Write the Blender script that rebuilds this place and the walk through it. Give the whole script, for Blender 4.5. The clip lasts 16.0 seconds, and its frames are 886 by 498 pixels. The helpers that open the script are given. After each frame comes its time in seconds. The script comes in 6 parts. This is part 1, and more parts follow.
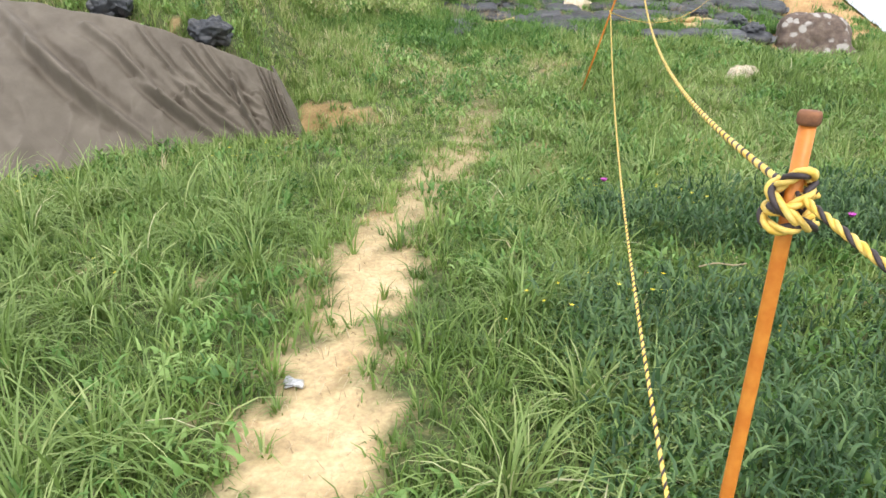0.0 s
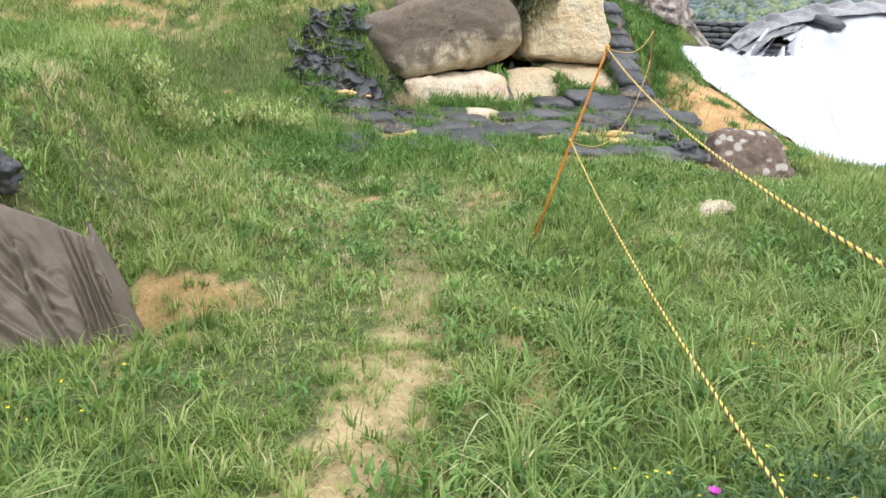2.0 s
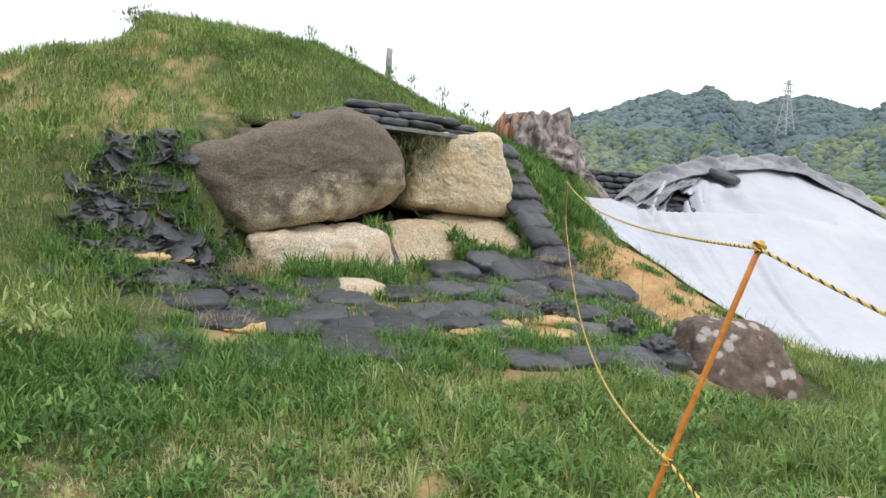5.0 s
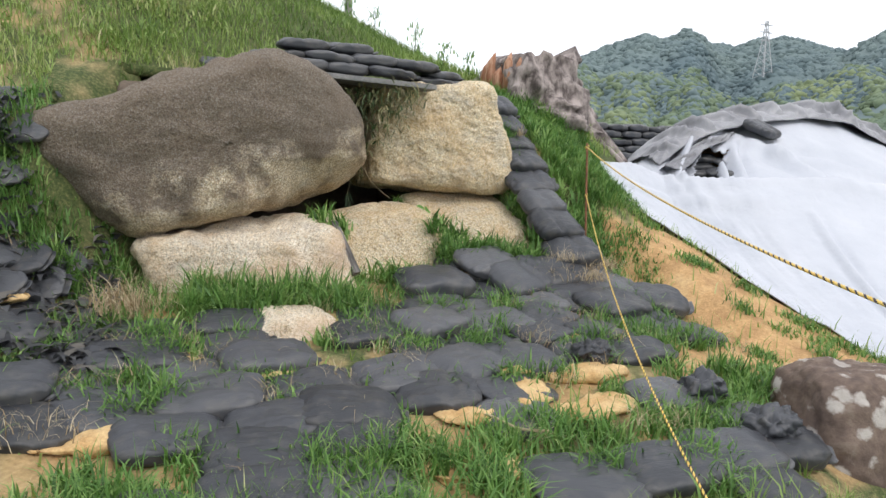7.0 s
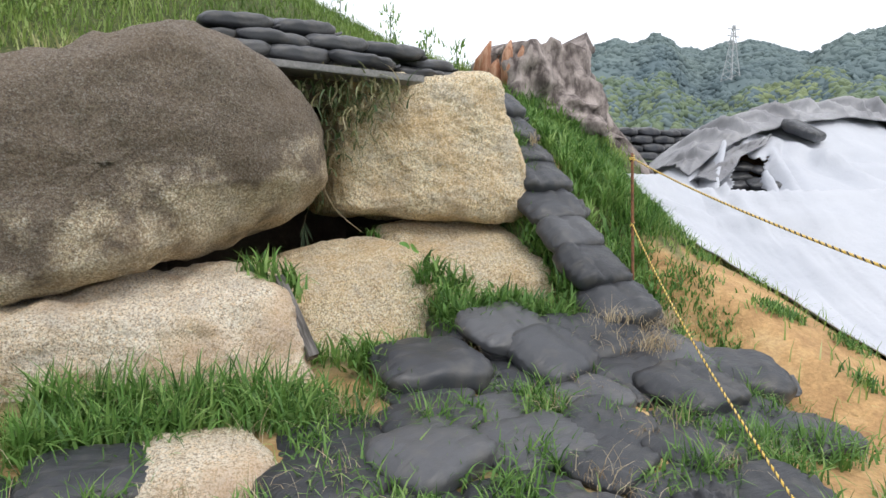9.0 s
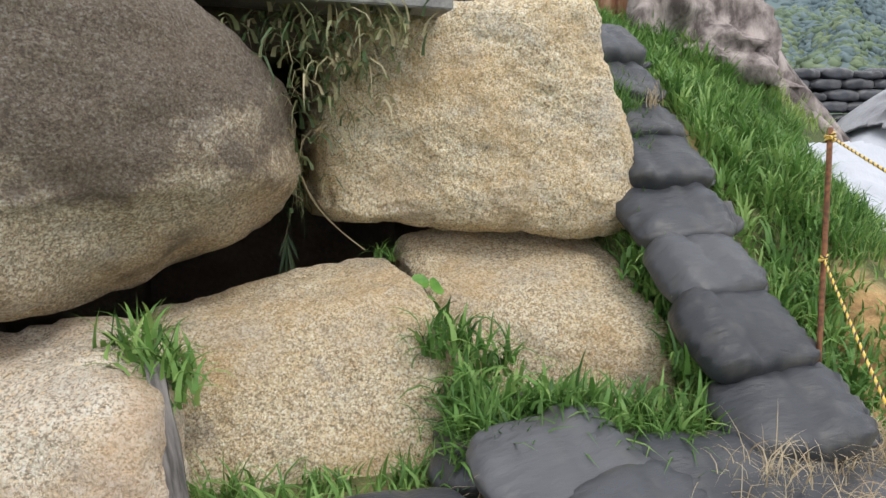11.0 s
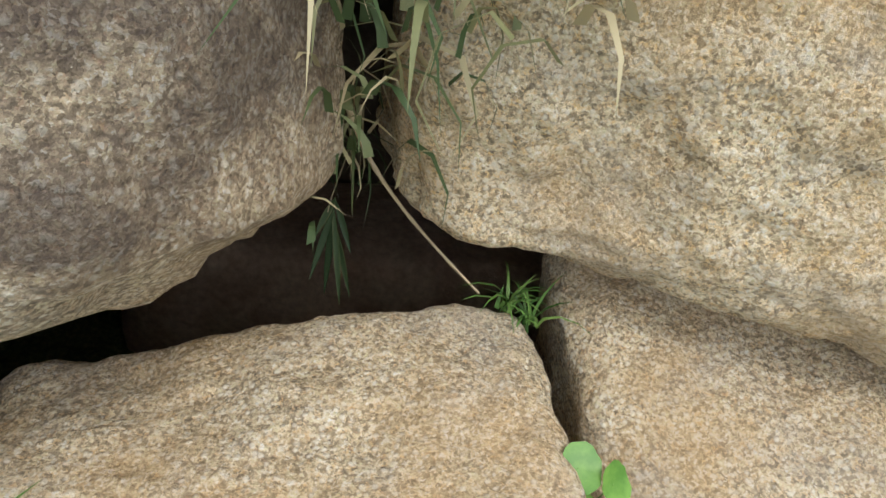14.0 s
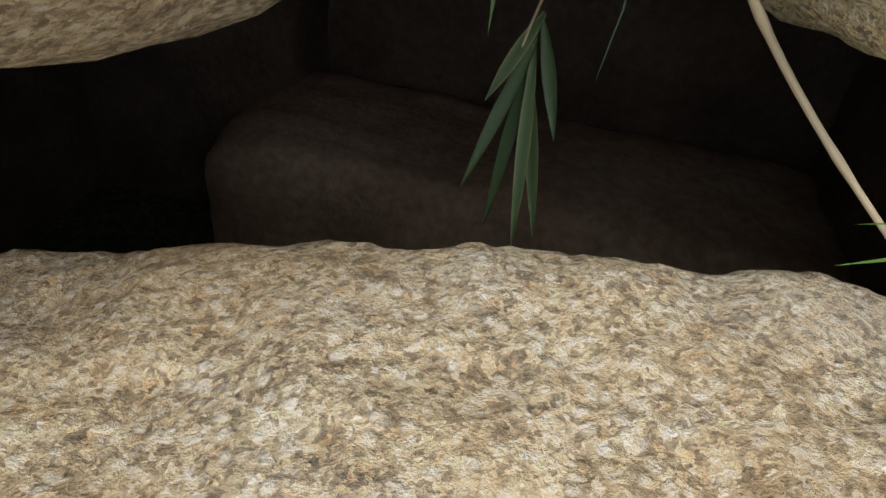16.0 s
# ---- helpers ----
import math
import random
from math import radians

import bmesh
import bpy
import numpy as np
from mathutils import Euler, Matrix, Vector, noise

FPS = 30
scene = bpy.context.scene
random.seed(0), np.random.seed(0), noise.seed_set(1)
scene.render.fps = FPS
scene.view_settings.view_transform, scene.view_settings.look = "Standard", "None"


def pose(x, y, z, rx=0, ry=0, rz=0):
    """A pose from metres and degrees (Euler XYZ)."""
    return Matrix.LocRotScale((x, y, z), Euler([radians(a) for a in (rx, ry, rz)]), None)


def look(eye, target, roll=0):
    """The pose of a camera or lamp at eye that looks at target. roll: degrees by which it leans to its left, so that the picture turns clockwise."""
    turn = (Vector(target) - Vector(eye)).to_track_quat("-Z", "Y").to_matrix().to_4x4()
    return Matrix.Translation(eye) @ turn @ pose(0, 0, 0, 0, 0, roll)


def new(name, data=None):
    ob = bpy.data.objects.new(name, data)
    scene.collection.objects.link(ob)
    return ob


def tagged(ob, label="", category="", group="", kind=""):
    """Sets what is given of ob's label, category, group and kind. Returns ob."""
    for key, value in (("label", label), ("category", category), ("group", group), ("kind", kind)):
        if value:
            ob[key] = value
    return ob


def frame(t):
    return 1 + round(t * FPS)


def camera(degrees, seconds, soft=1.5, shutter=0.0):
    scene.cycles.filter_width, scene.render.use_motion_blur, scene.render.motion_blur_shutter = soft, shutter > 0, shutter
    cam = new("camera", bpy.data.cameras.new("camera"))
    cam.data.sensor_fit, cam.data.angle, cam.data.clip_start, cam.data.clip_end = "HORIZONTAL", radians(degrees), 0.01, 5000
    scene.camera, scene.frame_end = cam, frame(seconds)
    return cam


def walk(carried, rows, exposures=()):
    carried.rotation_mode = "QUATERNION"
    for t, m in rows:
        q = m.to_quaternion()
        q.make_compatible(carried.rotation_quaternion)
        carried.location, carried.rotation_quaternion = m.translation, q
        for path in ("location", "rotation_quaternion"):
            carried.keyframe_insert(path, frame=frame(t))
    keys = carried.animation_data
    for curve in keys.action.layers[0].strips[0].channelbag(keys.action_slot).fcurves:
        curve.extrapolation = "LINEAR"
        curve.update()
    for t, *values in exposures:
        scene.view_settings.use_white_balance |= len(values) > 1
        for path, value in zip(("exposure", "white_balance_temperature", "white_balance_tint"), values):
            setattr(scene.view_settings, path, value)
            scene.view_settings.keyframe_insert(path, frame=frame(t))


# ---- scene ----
cam = camera(65.8, 16.0)
PATH = [
    (0, (-0.054, 0.06, 1.541), (-0.037, 1.91, 0.781), -0.5),
    (0.5, (-0.162, 0.613, 1.515), (-0.17, 2.493, 0.832), 0.3),
    (1, (-0.173, 1.197, 1.538), (-0.183, 3.06, 0.809), -2.8),
    (1.5, (-0.206, 1.763, 1.598), (-0.084, 3.653, 0.953), 1.3),
    (2, (-0.317, 2.335, 1.675), (0.081, 4.224, 1.15), 1.0),
    (2.5, (-0.241, 2.964, 1.726), (0.28, 4.842, 1.279), 1.2),
    (3, (-0.283, 3.594, 1.781), (0.328, 5.477, 1.492), 3.3),
    (3.5, (-0.158, 4.116, 1.737), (0.603, 5.961, 1.615), 1.0),
    (5.8, (0.585, 6.583, 2.051), (1.444, 8.383, 1.903), 3.0),
    (6, (0.749, 6.813, 2.082), (1.617, 8.61, 1.943), 2.8),
    (6.5, (1.005, 7.385, 2.09), (1.867, 9.184, 1.936), 1.8),
    (7, (1.231, 7.994, 2.147), (2.117, 9.765, 1.87), 1.4),
    (7.5, (1.562, 8.464, 2.205), (2.454, 10.239, 1.973), 0.3),
    (8, (1.716, 8.985, 2.2), (2.648, 10.736, 1.945), 0.2),
    (8.2, (1.76, 9.17, 2.242), (2.717, 10.906, 1.976), 0.5),
    (10.3, (2.77, 10.85, 2.165), (3.62, 12.65, 1.93), 0.7),
    (10.5, (2.953, 11.028, 2.177), (3.719, 12.857, 1.915), 0.4),
    (11, (3.38, 11.434, 2.381), (3.943, 13.308, 1.968), -0.4),
    (11.5, (3.583, 11.721, 2.404), (4.169, 13.57, 1.918), -0.6),
    (12, (3.671, 12.099, 2.549), (4.163, 13.944, 1.952), 0.6),
    (12.5, (3.841, 12.526, 2.564), (4.096, 14.398, 1.91), 0.2),
    (13, (3.851, 12.858, 2.534), (3.938, 14.701, 1.76), 0.2),
    (13.5, (3.699, 13.354, 2.637), (3.811, 15.085, 1.642), 3.5),
    (14, (3.748, 13.56, 2.655), (3.925, 15.188, 1.507), 7.1),
    (14.5, (3.89, 13.925, 2.571), (3.842, 15.335, 1.155), 1.3),
    (15, (3.767, 14.018, 2.479), (3.669, 15.362, 1.001), 3.4),
    (15.5, (3.601, 14.123, 2.09), (3.363, 15.543, 0.702), 8.9),
    (16, (3.672, 14.241, 1.975), (3.417, 15.824, 0.779), 7.8),
]
EXPOSURES = [(0, 0.63), (1, 0.63), (2.5, 0.62), (3, 0.56), (3.5, 0.18), (6.5, 0.08), (7.5, 0.18), (8, 0.12), (11.5, 0.24), (12.5, 0.25), (13, 0.23), (14, 0.52), (15, 0.55), (15.5, 0.55), (16, 0.56)]
walk(cam, [(t, look(eye, target, roll)) for t, eye, target, roll in PATH], EXPOSURES)


# ---------------------------------------------------------------- light
world = bpy.data.worlds.new("overcast_sky")
scene.world = world
world.use_nodes = True
_wn, _wl = world.node_tree.nodes, world.node_tree.links
_sky = _wn.new("ShaderNodeTexSky")
_sky.sky_type, _sky.sun_disc = "NISHITA", False
_sky.sun_elevation, _sky.sun_rotation = radians(56), radians(164)
_gain = _wn.new("ShaderNodeMixRGB")
_gain.blend_type = "MULTIPLY"
_gain.inputs[0].default_value, _gain.inputs[2].default_value = 1.0, (0.09, 0.09, 0.09, 1)
_mix = _wn.new("ShaderNodeMixRGB")
_mix.inputs[0].default_value, _mix.inputs[2].default_value = 0.88, (1.29, 1.32, 1.4, 1)
_wl.new(_sky.outputs[0], _gain.inputs[1])
_wl.new(_gain.outputs[0], _mix.inputs[1])
_wl.new(_mix.outputs[0], _wn["Background"].inputs["Color"])
_wn["Background"].inputs["Strength"].default_value = 1.0
sun = new("sun", bpy.data.lights.new("sun", "SUN"))
sun.data.energy, sun.data.angle, sun.data.color = 1.2, radians(16), (1.0, 0.96, 0.9)
sun.matrix_world = look((2.5, -9, 14), (0, 0, 0))


# ---------------------------------------------------------------- materials
def mat(name, rough=0.8, metal=0.0):
    m = bpy.data.materials.new(name)
    m.use_nodes = True
    b = m.node_tree.nodes["Principled BSDF"]
    b.inputs["Roughness"].default_value, b.inputs["Metallic"].default_value = rough, metal
    return m, m.node_tree.nodes, m.node_tree.links, b


def ramp(nt, fac, stops):
    r = nt.nodes.new("ShaderNodeValToRGB")
    while len(r.color_ramp.elements) < len(stops):
        r.color_ramp.elements.new(0.5)
    for e, (p, c) in zip(r.color_ramp.elements, stops):
        e.position, e.color = p, (*c, 1)
    nt.links.new(fac, r.inputs[0])
    return r.outputs[0]


def tex(nt, kind, scale, detail=4.0, coord="Object", rough=0.6, stretch=None):
    c = nt.nodes.new("ShaderNodeTexCoord")
    out = c.outputs[coord]
    if stretch:
        mp = nt.nodes.new("ShaderNodeMapping")
        mp.inputs["Scale"].default_value = stretch
        nt.links.new(out, mp.inputs["Vector"])
        out = mp.outputs[0]
    if kind == "noise":
        n = nt.nodes.new("ShaderNodeTexNoise")
        n.inputs["Detail"].default_value, n.inputs["Roughness"].default_value = detail, rough
    else:
        n = nt.nodes.new("ShaderNodeTexVoronoi")
        if kind == "cells":
            n.inputs["Randomness"].default_value = 1.0
    n.inputs["Scale"].default_value = scale
    nt.links.new(out, n.inputs["Vector"])
    return n


def blend(nt, fac, a, b, mode="MIX"):
    m = nt.nodes.new("ShaderNodeMixRGB")
    m.blend_type = mode
    for sock, v in zip(m.inputs, (fac, a, b)):
        if isinstance(v, (int, float)):
            sock.default_value = v
        elif isinstance(v, tuple):
            sock.default_value = (*v, 1)
        else:
            nt.links.new(v, sock)
    return m.outputs[0]


def bump(nt, b, height, strength, dist):
    n = nt.nodes.new("ShaderNodeBump")
    n.inputs["Strength"].default_value, n.inputs["Distance"].default_value = strength, dist
    nt.links.new(height, n.inputs["Height"])
    nt.links.new(n.outputs[0], b.inputs["Normal"])


def grey(nt, colour):
    n = nt.nodes.new("ShaderNodeRGBToBW")
    nt.links.new(colour, n.inputs[0])
    return n.outputs[0]


def granite(name, tint, stain, stain_at=(0.45, 0.62), stain_scale=1.1, warm=(0.6, 0.38, 0.16), crust=0.0):
    """Coarse biotite granite: crystals of about a centimetre, iron-yellow patches and a weathering stain."""
    m, nodes, links, b = mat(name, 0.82)
    nt = m.node_tree
    warp = tex(nt, "noise", 70, 3)
    vor = tex(nt, "cells", 160)
    vec = nodes.new("ShaderNodeVectorMath")
    vec.operation = "MULTIPLY_ADD"
    links.new(warp.outputs["Color"], vec.inputs[0])
    vec.inputs[1].default_value = (0.02, 0.02, 0.02)
    links.new(vor.inputs["Vector"].links[0].from_socket, vec.inputs[2])
    links.new(vec.outputs[0], vor.inputs["Vector"])
    wob = tex(nt, "noise", 95, 6)
    chan = nodes.new("ShaderNodeSeparateColor")
    links.new(vor.outputs["Color"], chan.inputs[0])
    g = nodes.new("ShaderNodeMath")
    g.operation = "MULTIPLY_ADD"
    links.new(wob.outputs[0], g.inputs[0])
    g.inputs[1].default_value = 1.1
    half = nodes.new("ShaderNodeMath")
    half.operation = "MULTIPLY_ADD"
    links.new(chan.outputs[0], half.inputs[0])
    half.inputs[1].default_value, half.inputs[2].default_value = 0.62, -0.36
    links.new(half.outputs[0], g.inputs[2])
    g = g.outputs[0]
    crystal = ramp(nt, g, [(0.05, (0.25, 0.2, 0.14)), (0.27, tuple(c * 0.6 for c in tint)), (0.48, tint), (0.68, tuple(min(1, c * 1.35) for c in tint)), (0.9, (0.86, 0.81, 0.71))])
    coarse = tex(nt, "noise", 46, 6, rough=0.72)
    crystal = blend(nt, 0.75, crystal, ramp(nt, coarse.outputs[0], [(0.36, (0.27, 0.26, 0.245)), (0.5, (0.56, 0.56, 0.55)), (0.64, (0.88, 0.87, 0.85))]), "OVERLAY")
    fine = tex(nt, "noise", 260, 2)
    crystal = blend(nt, 0.26, crystal, ramp(nt, fine.outputs[0], [(0.35, (0.16, 0.14, 0.11)), (0.65, (0.66, 0.6, 0.5))]), "OVERLAY")
    felds = tex(nt, "spots", 62)
    pick = nodes.new("ShaderNodeSeparateColor")
    links.new(felds.outputs["Color"], pick.inputs[0])
    near = nodes.new("ShaderNodeMath")
    near.operation = "MULTIPLY_ADD"
    links.new(wob.outputs[0], near.inputs[0])
    near.inputs[1].default_value = 0.7
    links.new(felds.outputs["Distance"], near.inputs[2])
    grain = blend(nt, 1.0, ramp(nt, near.outputs[0], [(0.55, (0.95, 0.95, 0.95)), (0.8, (0, 0, 0))]), ramp(nt, pick.outputs[1], [(0.4, (0, 0, 0)), (0.85, (1, 1, 1))]), "MULTIPLY")
    crystal = blend(nt, grain, crystal, (0.93, 0.86, 0.71))
    patch = tex(nt, "noise", 2.3, 5)
    col = blend(nt, ramp(nt, patch.outputs[0], [(0.44, (0, 0, 0)), (0.66, (0.85, 0.85, 0.85))]), crystal, blend(nt, 0.6, crystal, warm))
    ash = tex(nt, "noise", 3.7, 4, stretch=(1.0, 1.0, 1.7))
    col = blend(nt, ramp(nt, ash.outputs[0], [(0.5, (0, 0, 0)), (0.68, (0.55, 0.55, 0.55))]), col, blend(nt, 0.6, crystal, (0.4, 0.38, 0.36)))
    st = tex(nt, "noise", stain_scale, 6, rough=0.65)
    dark = blend(nt, 0.8, crystal, stain)
    mask = st.outputs[0]
    if crust:
        # a dark lichen crust over the upper part of the stone and away from its clean end
        sep = nodes.new("ShaderNodeSeparateXYZ")
        links.new(nodes.new("ShaderNodeTexCoord").outputs["Object"], sep.inputs[0])
        for out, gain, shift in ((sep.outputs["Z"], crust, -0.62 * crust), (sep.outputs["X"], -0.3 * crust, 0.0)):
            k = nodes.new("ShaderNodeMath")
            k.operation = "MULTIPLY_ADD"
            links.new(out, k.inputs[0])
            k.inputs[1].default_value, k.inputs[2].default_value = gain, shift
            s = nodes.new("ShaderNodeMath")
            links.new(k.outputs[0], s.inputs[0])
            links.new(mask, s.inputs[1])
            mask = s.outputs[0]
    col = blend(nt, ramp(nt, mask, [(stain_at[0], (0, 0, 0)), (stain_at[1], (0.9, 0.9, 0.9))]), col, dark)
    links.new(col, b.inputs["Base Color"])
    big = tex(nt, "noise", 11, 6, rough=0.65)
    h = blend(nt, 0.14, coarse.outputs[0], grain)
    bump(nt, b, grey(nt, blend(nt, 0.45, h, big.outputs[0])), 1.0, 0.05)
    return m


GRANITE = granite("tan_granite", (0.62, 0.505, 0.34), (0.33, 0.26, 0.175), (0.56, 0.8))
GRANITE_LIGHT = granite("light_tan_granite", (0.7, 0.575, 0.39), (0.42, 0.33, 0.21), (0.6, 0.82))
GRANITE_PALE = granite("pale_granite", (0.72, 0.61, 0.48), (0.56, 0.38, 0.27), (0.52, 0.72))
GRANITE_DARK = granite("weathered_granite", (0.5, 0.41, 0.295), (0.058, 0.042, 0.04), (0.34, 0.48), 2.3, (0.56, 0.36, 0.18), 0.44)


def speckled(name, base, patch_col, lo, hi, scale, rough=0.9, bump_d=0.02):
    m, nodes, links, b = mat(name, rough)
    nt = m.node_tree
    n1 = tex(nt, "noise", scale, 6, rough=0.65)
    n2 = tex(nt, "noise", scale * 11, 4)
    c = blend(nt, ramp(nt, n1.outputs[0], [(lo, (0, 0, 0)), (hi, (1, 1, 1))]), base, patch_col)
    c = blend(nt, 0.45, c, ramp(nt, n2.outputs[0], [(0.3, (0.25, 0.25, 0.25)), (0.7, (0.75, 0.75, 0.75))]), "OVERLAY")
    links.new(c, b.inputs["Base Color"])
    bump(nt, b, grey(nt, blend(nt, 0.5, n1.outputs["Color"], n2.outputs["Color"])), 0.6, bump_d)
    return m


def lichen_material():
    m, nodes, links, b = mat("lichened_rock", 0.9)
    nt = m.node_tree
    n1 = tex(nt, "noise", 9, 6)
    rock = ramp(nt, n1.outputs[0], [(0.3, (0.085, 0.06, 0.05)), (0.55, (0.16, 0.115, 0.09)), (0.75, (0.25, 0.2, 0.16))])
    v = tex(nt, "spots", 6.5)
    w = tex(nt, "noise", 10, 6)
    d = nodes.new("ShaderNodeMath")
    d.operation = "MULTIPLY_ADD"
    links.new(w.outputs[0], d.inputs[0])
    d.inputs[1].default_value = 0.7
    links.new(v.outputs["Distance"], d.inputs[2])
    spots = ramp(nt, d.outputs[0], [(0.63, (1, 1, 1)), (0.74, (0, 0, 0))])
    area = tex(nt, "noise", 2.1, 2)
    mask = blend(nt, 1.0, spots, ramp(nt, area.outputs[0], [(0.38, (0, 0, 0)), (0.46, (1, 1, 1))]), "MULTIPLY")
    links.new(blend(nt, mask, rock, (0.42, 0.385, 0.35)), b.inputs["Base Color"])
    bump(nt, b, n1.outputs[0], 0.7, 0.03)
    return m


LICHEN = lichen_material()
SOIL = speckled("orange_subsoil", (0.5, 0.31, 0.13), (0.62, 0.44, 0.22), 0.4, 0.62, 6)
SOIL_BROWN = speckled("brown_dug_soil", (0.27, 0.16, 0.08), (0.42, 0.29, 0.15), 0.4, 0.62, 6)
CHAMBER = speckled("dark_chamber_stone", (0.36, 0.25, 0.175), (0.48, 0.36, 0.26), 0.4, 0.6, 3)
# for walls and roof: the chamber's shade is put into the base colour
CHAMBER_SHADED = speckled("shaded_chamber_stone", (0.1, 0.075, 0.055), (0.16, 0.12, 0.09), 0.4, 0.6, 3)
BOARD = speckled("grey_board", (0.2, 0.2, 0.2), (0.28, 0.27, 0.26), 0.4, 0.6, 5, 0.75, 0.004)


def bag_material():
    m, nodes, links, b = mat("black_woven_sandbag", 0.42)
    nt = m.node_tree
    info = nodes.new("ShaderNodeObjectInfo")
    tone = ramp(nt, info.outputs["Random"], [(0.0, (0.026, 0.028, 0.033)), (0.6, (0.05, 0.053, 0.061)), (1.0, (0.085, 0.087, 0.095))])
    dust = tex(nt, "noise", 6, 5)
    col = blend(nt, ramp(nt, dust.outputs[0], [(0.5, (0, 0, 0)), (0.78, (0.5, 0.5, 0.5))]), tone, (0.17, 0.155, 0.13))
    links.new(col, b.inputs["Base Color"])
    crease = tex(nt, "noise", 6, 3, stretch=(1.0, 3.4, 1.0))
    weave = tex(nt, "noise", 240, 1)
    bump(nt, b, grey(nt, blend(nt, 0.12, crease.outputs["Color"], weave.outputs["Color"])), 0.6, 0.022)
    return m


BAG = bag_material()


def cloth(name, a, bcol, scale, rough, fold):
    m, nodes, links, b = mat(name, rough)
    nt = m.node_tree
    n = tex(nt, "noise", scale, 6, rough=0.6)
    n2 = tex(nt, "noise", 5, 6, stretch=(1.6, 1.6, 0.7))
    links.new(ramp(nt, n.outputs[0], [(0.35, a), (0.65, bcol)]), b.inputs["Base Color"])
    bump(nt, b, n2.outputs[0], 0.6, fold)
    return m


TARP_OLIVE = cloth("olive_canvas", (0.11, 0.09, 0.068), (0.16, 0.134, 0.103), 2.6, 0.8, 0.03)
TARP_WHITE = cloth("white_silver_sheet", (0.46, 0.48, 0.53), (0.54, 0.555, 0.6), 0.9, 0.5, 0.03)
TARP_GREY = cloth("grey_sheet_underside", (0.17, 0.17, 0.185), (0.34, 0.34, 0.36), 1.2, 0.38, 0.03)


def tone_material(name, stops, rough=0.55, attribute="tone"):
    """Leaf material whose colour runs over each blade's own tone."""
    m, nodes, links, b = mat(name, rough)
    nt = m.node_tree
    at = nodes.new("ShaderNodeAttribute")
    at.attribute_name = attribute
    n = tex(nt, "noise", 1.4, 3)
    k = nodes.new("ShaderNodeMath")
    k.operation = "MULTIPLY_ADD"
    k.use_clamp = True
    links.new(n.outputs[0], k.inputs[0])
    k.inputs[1].default_value = 0.5
    off = nodes.new("ShaderNodeMath")
    off.operation = "SUBTRACT"
    links.new(at.outputs["Fac"], off.inputs[0])
    off.inputs[1].default_value = 0.25
    links.new(off.outputs[0], k.inputs[2])
    links.new(ramp(nt, k.outputs[0], stops), b.inputs["Base Color"])
    b.inputs["Subsurface Weight"].default_value = 0.0
    tr = nodes.new("ShaderNodeBsdfTranslucent")
    links.new(b.inputs["Base Color"].links[0].from_socket, tr.inputs[0])
    mx = nodes.new("ShaderNodeMixShader")
    mx.inputs[0].default_value = 0.3
    links.new(b.outputs[0], mx.inputs[1])
    links.new(tr.outputs[0], mx.inputs[2])
    links.new(mx.outputs[0], nodes["Material Output"].inputs[0])
    return m


GRASS = tone_material("meadow_grass", [(0.0, (0.085, 0.15, 0.035)), (0.35, (0.175, 0.28, 0.062)), (0.62, (0.29, 0.4, 0.105)), (0.84, (0.45, 0.48, 0.2)), (1.0, (0.64, 0.54, 0.34))])
TALL = tone_material("tall_pale_grass", [(0.0, (0.14, 0.225, 0.05)), (0.45, (0.28, 0.385, 0.115)), (0.8, (0.46, 0.52, 0.22)), (1.0, (0.7, 0.65, 0.42))])
LUSH = tone_material("fresh_grass", [(0.0, (0.05, 0.125, 0.028)), (0.5, (0.14, 0.285, 0.06)), (1.0, (0.34, 0.48, 0.15))])
WEED = tone_material("dark_weeds", [(0.0, (0.03, 0.075, 0.025)), (0.5, (0.075, 0.155, 0.052)), (1.0, (0.18, 0.28, 0.1))])
STRAW = tone_material("dead_straw", [(0.0, (0.3, 0.21, 0.12)), (0.5, (0.47, 0.37, 0.23)), (1.0, (0.66, 0.57, 0.4))], 0.8)
SHRED = tone_material("torn_black_plastic", [(0.0, (0.035, 0.036, 0.041)), (0.6, (0.075, 0.077, 0.082)), (1.0, (0.17, 0.155, 0.135))], 0.55)
SASA = tone_material("bamboo_grass_leaf", [(0.0, (0.03, 0.065, 0.025)), (0.55, (0.08, 0.13, 0.05)), (0.8, (0.26, 0.27, 0.13)), (1.0, (0.55, 0.48, 0.3))])


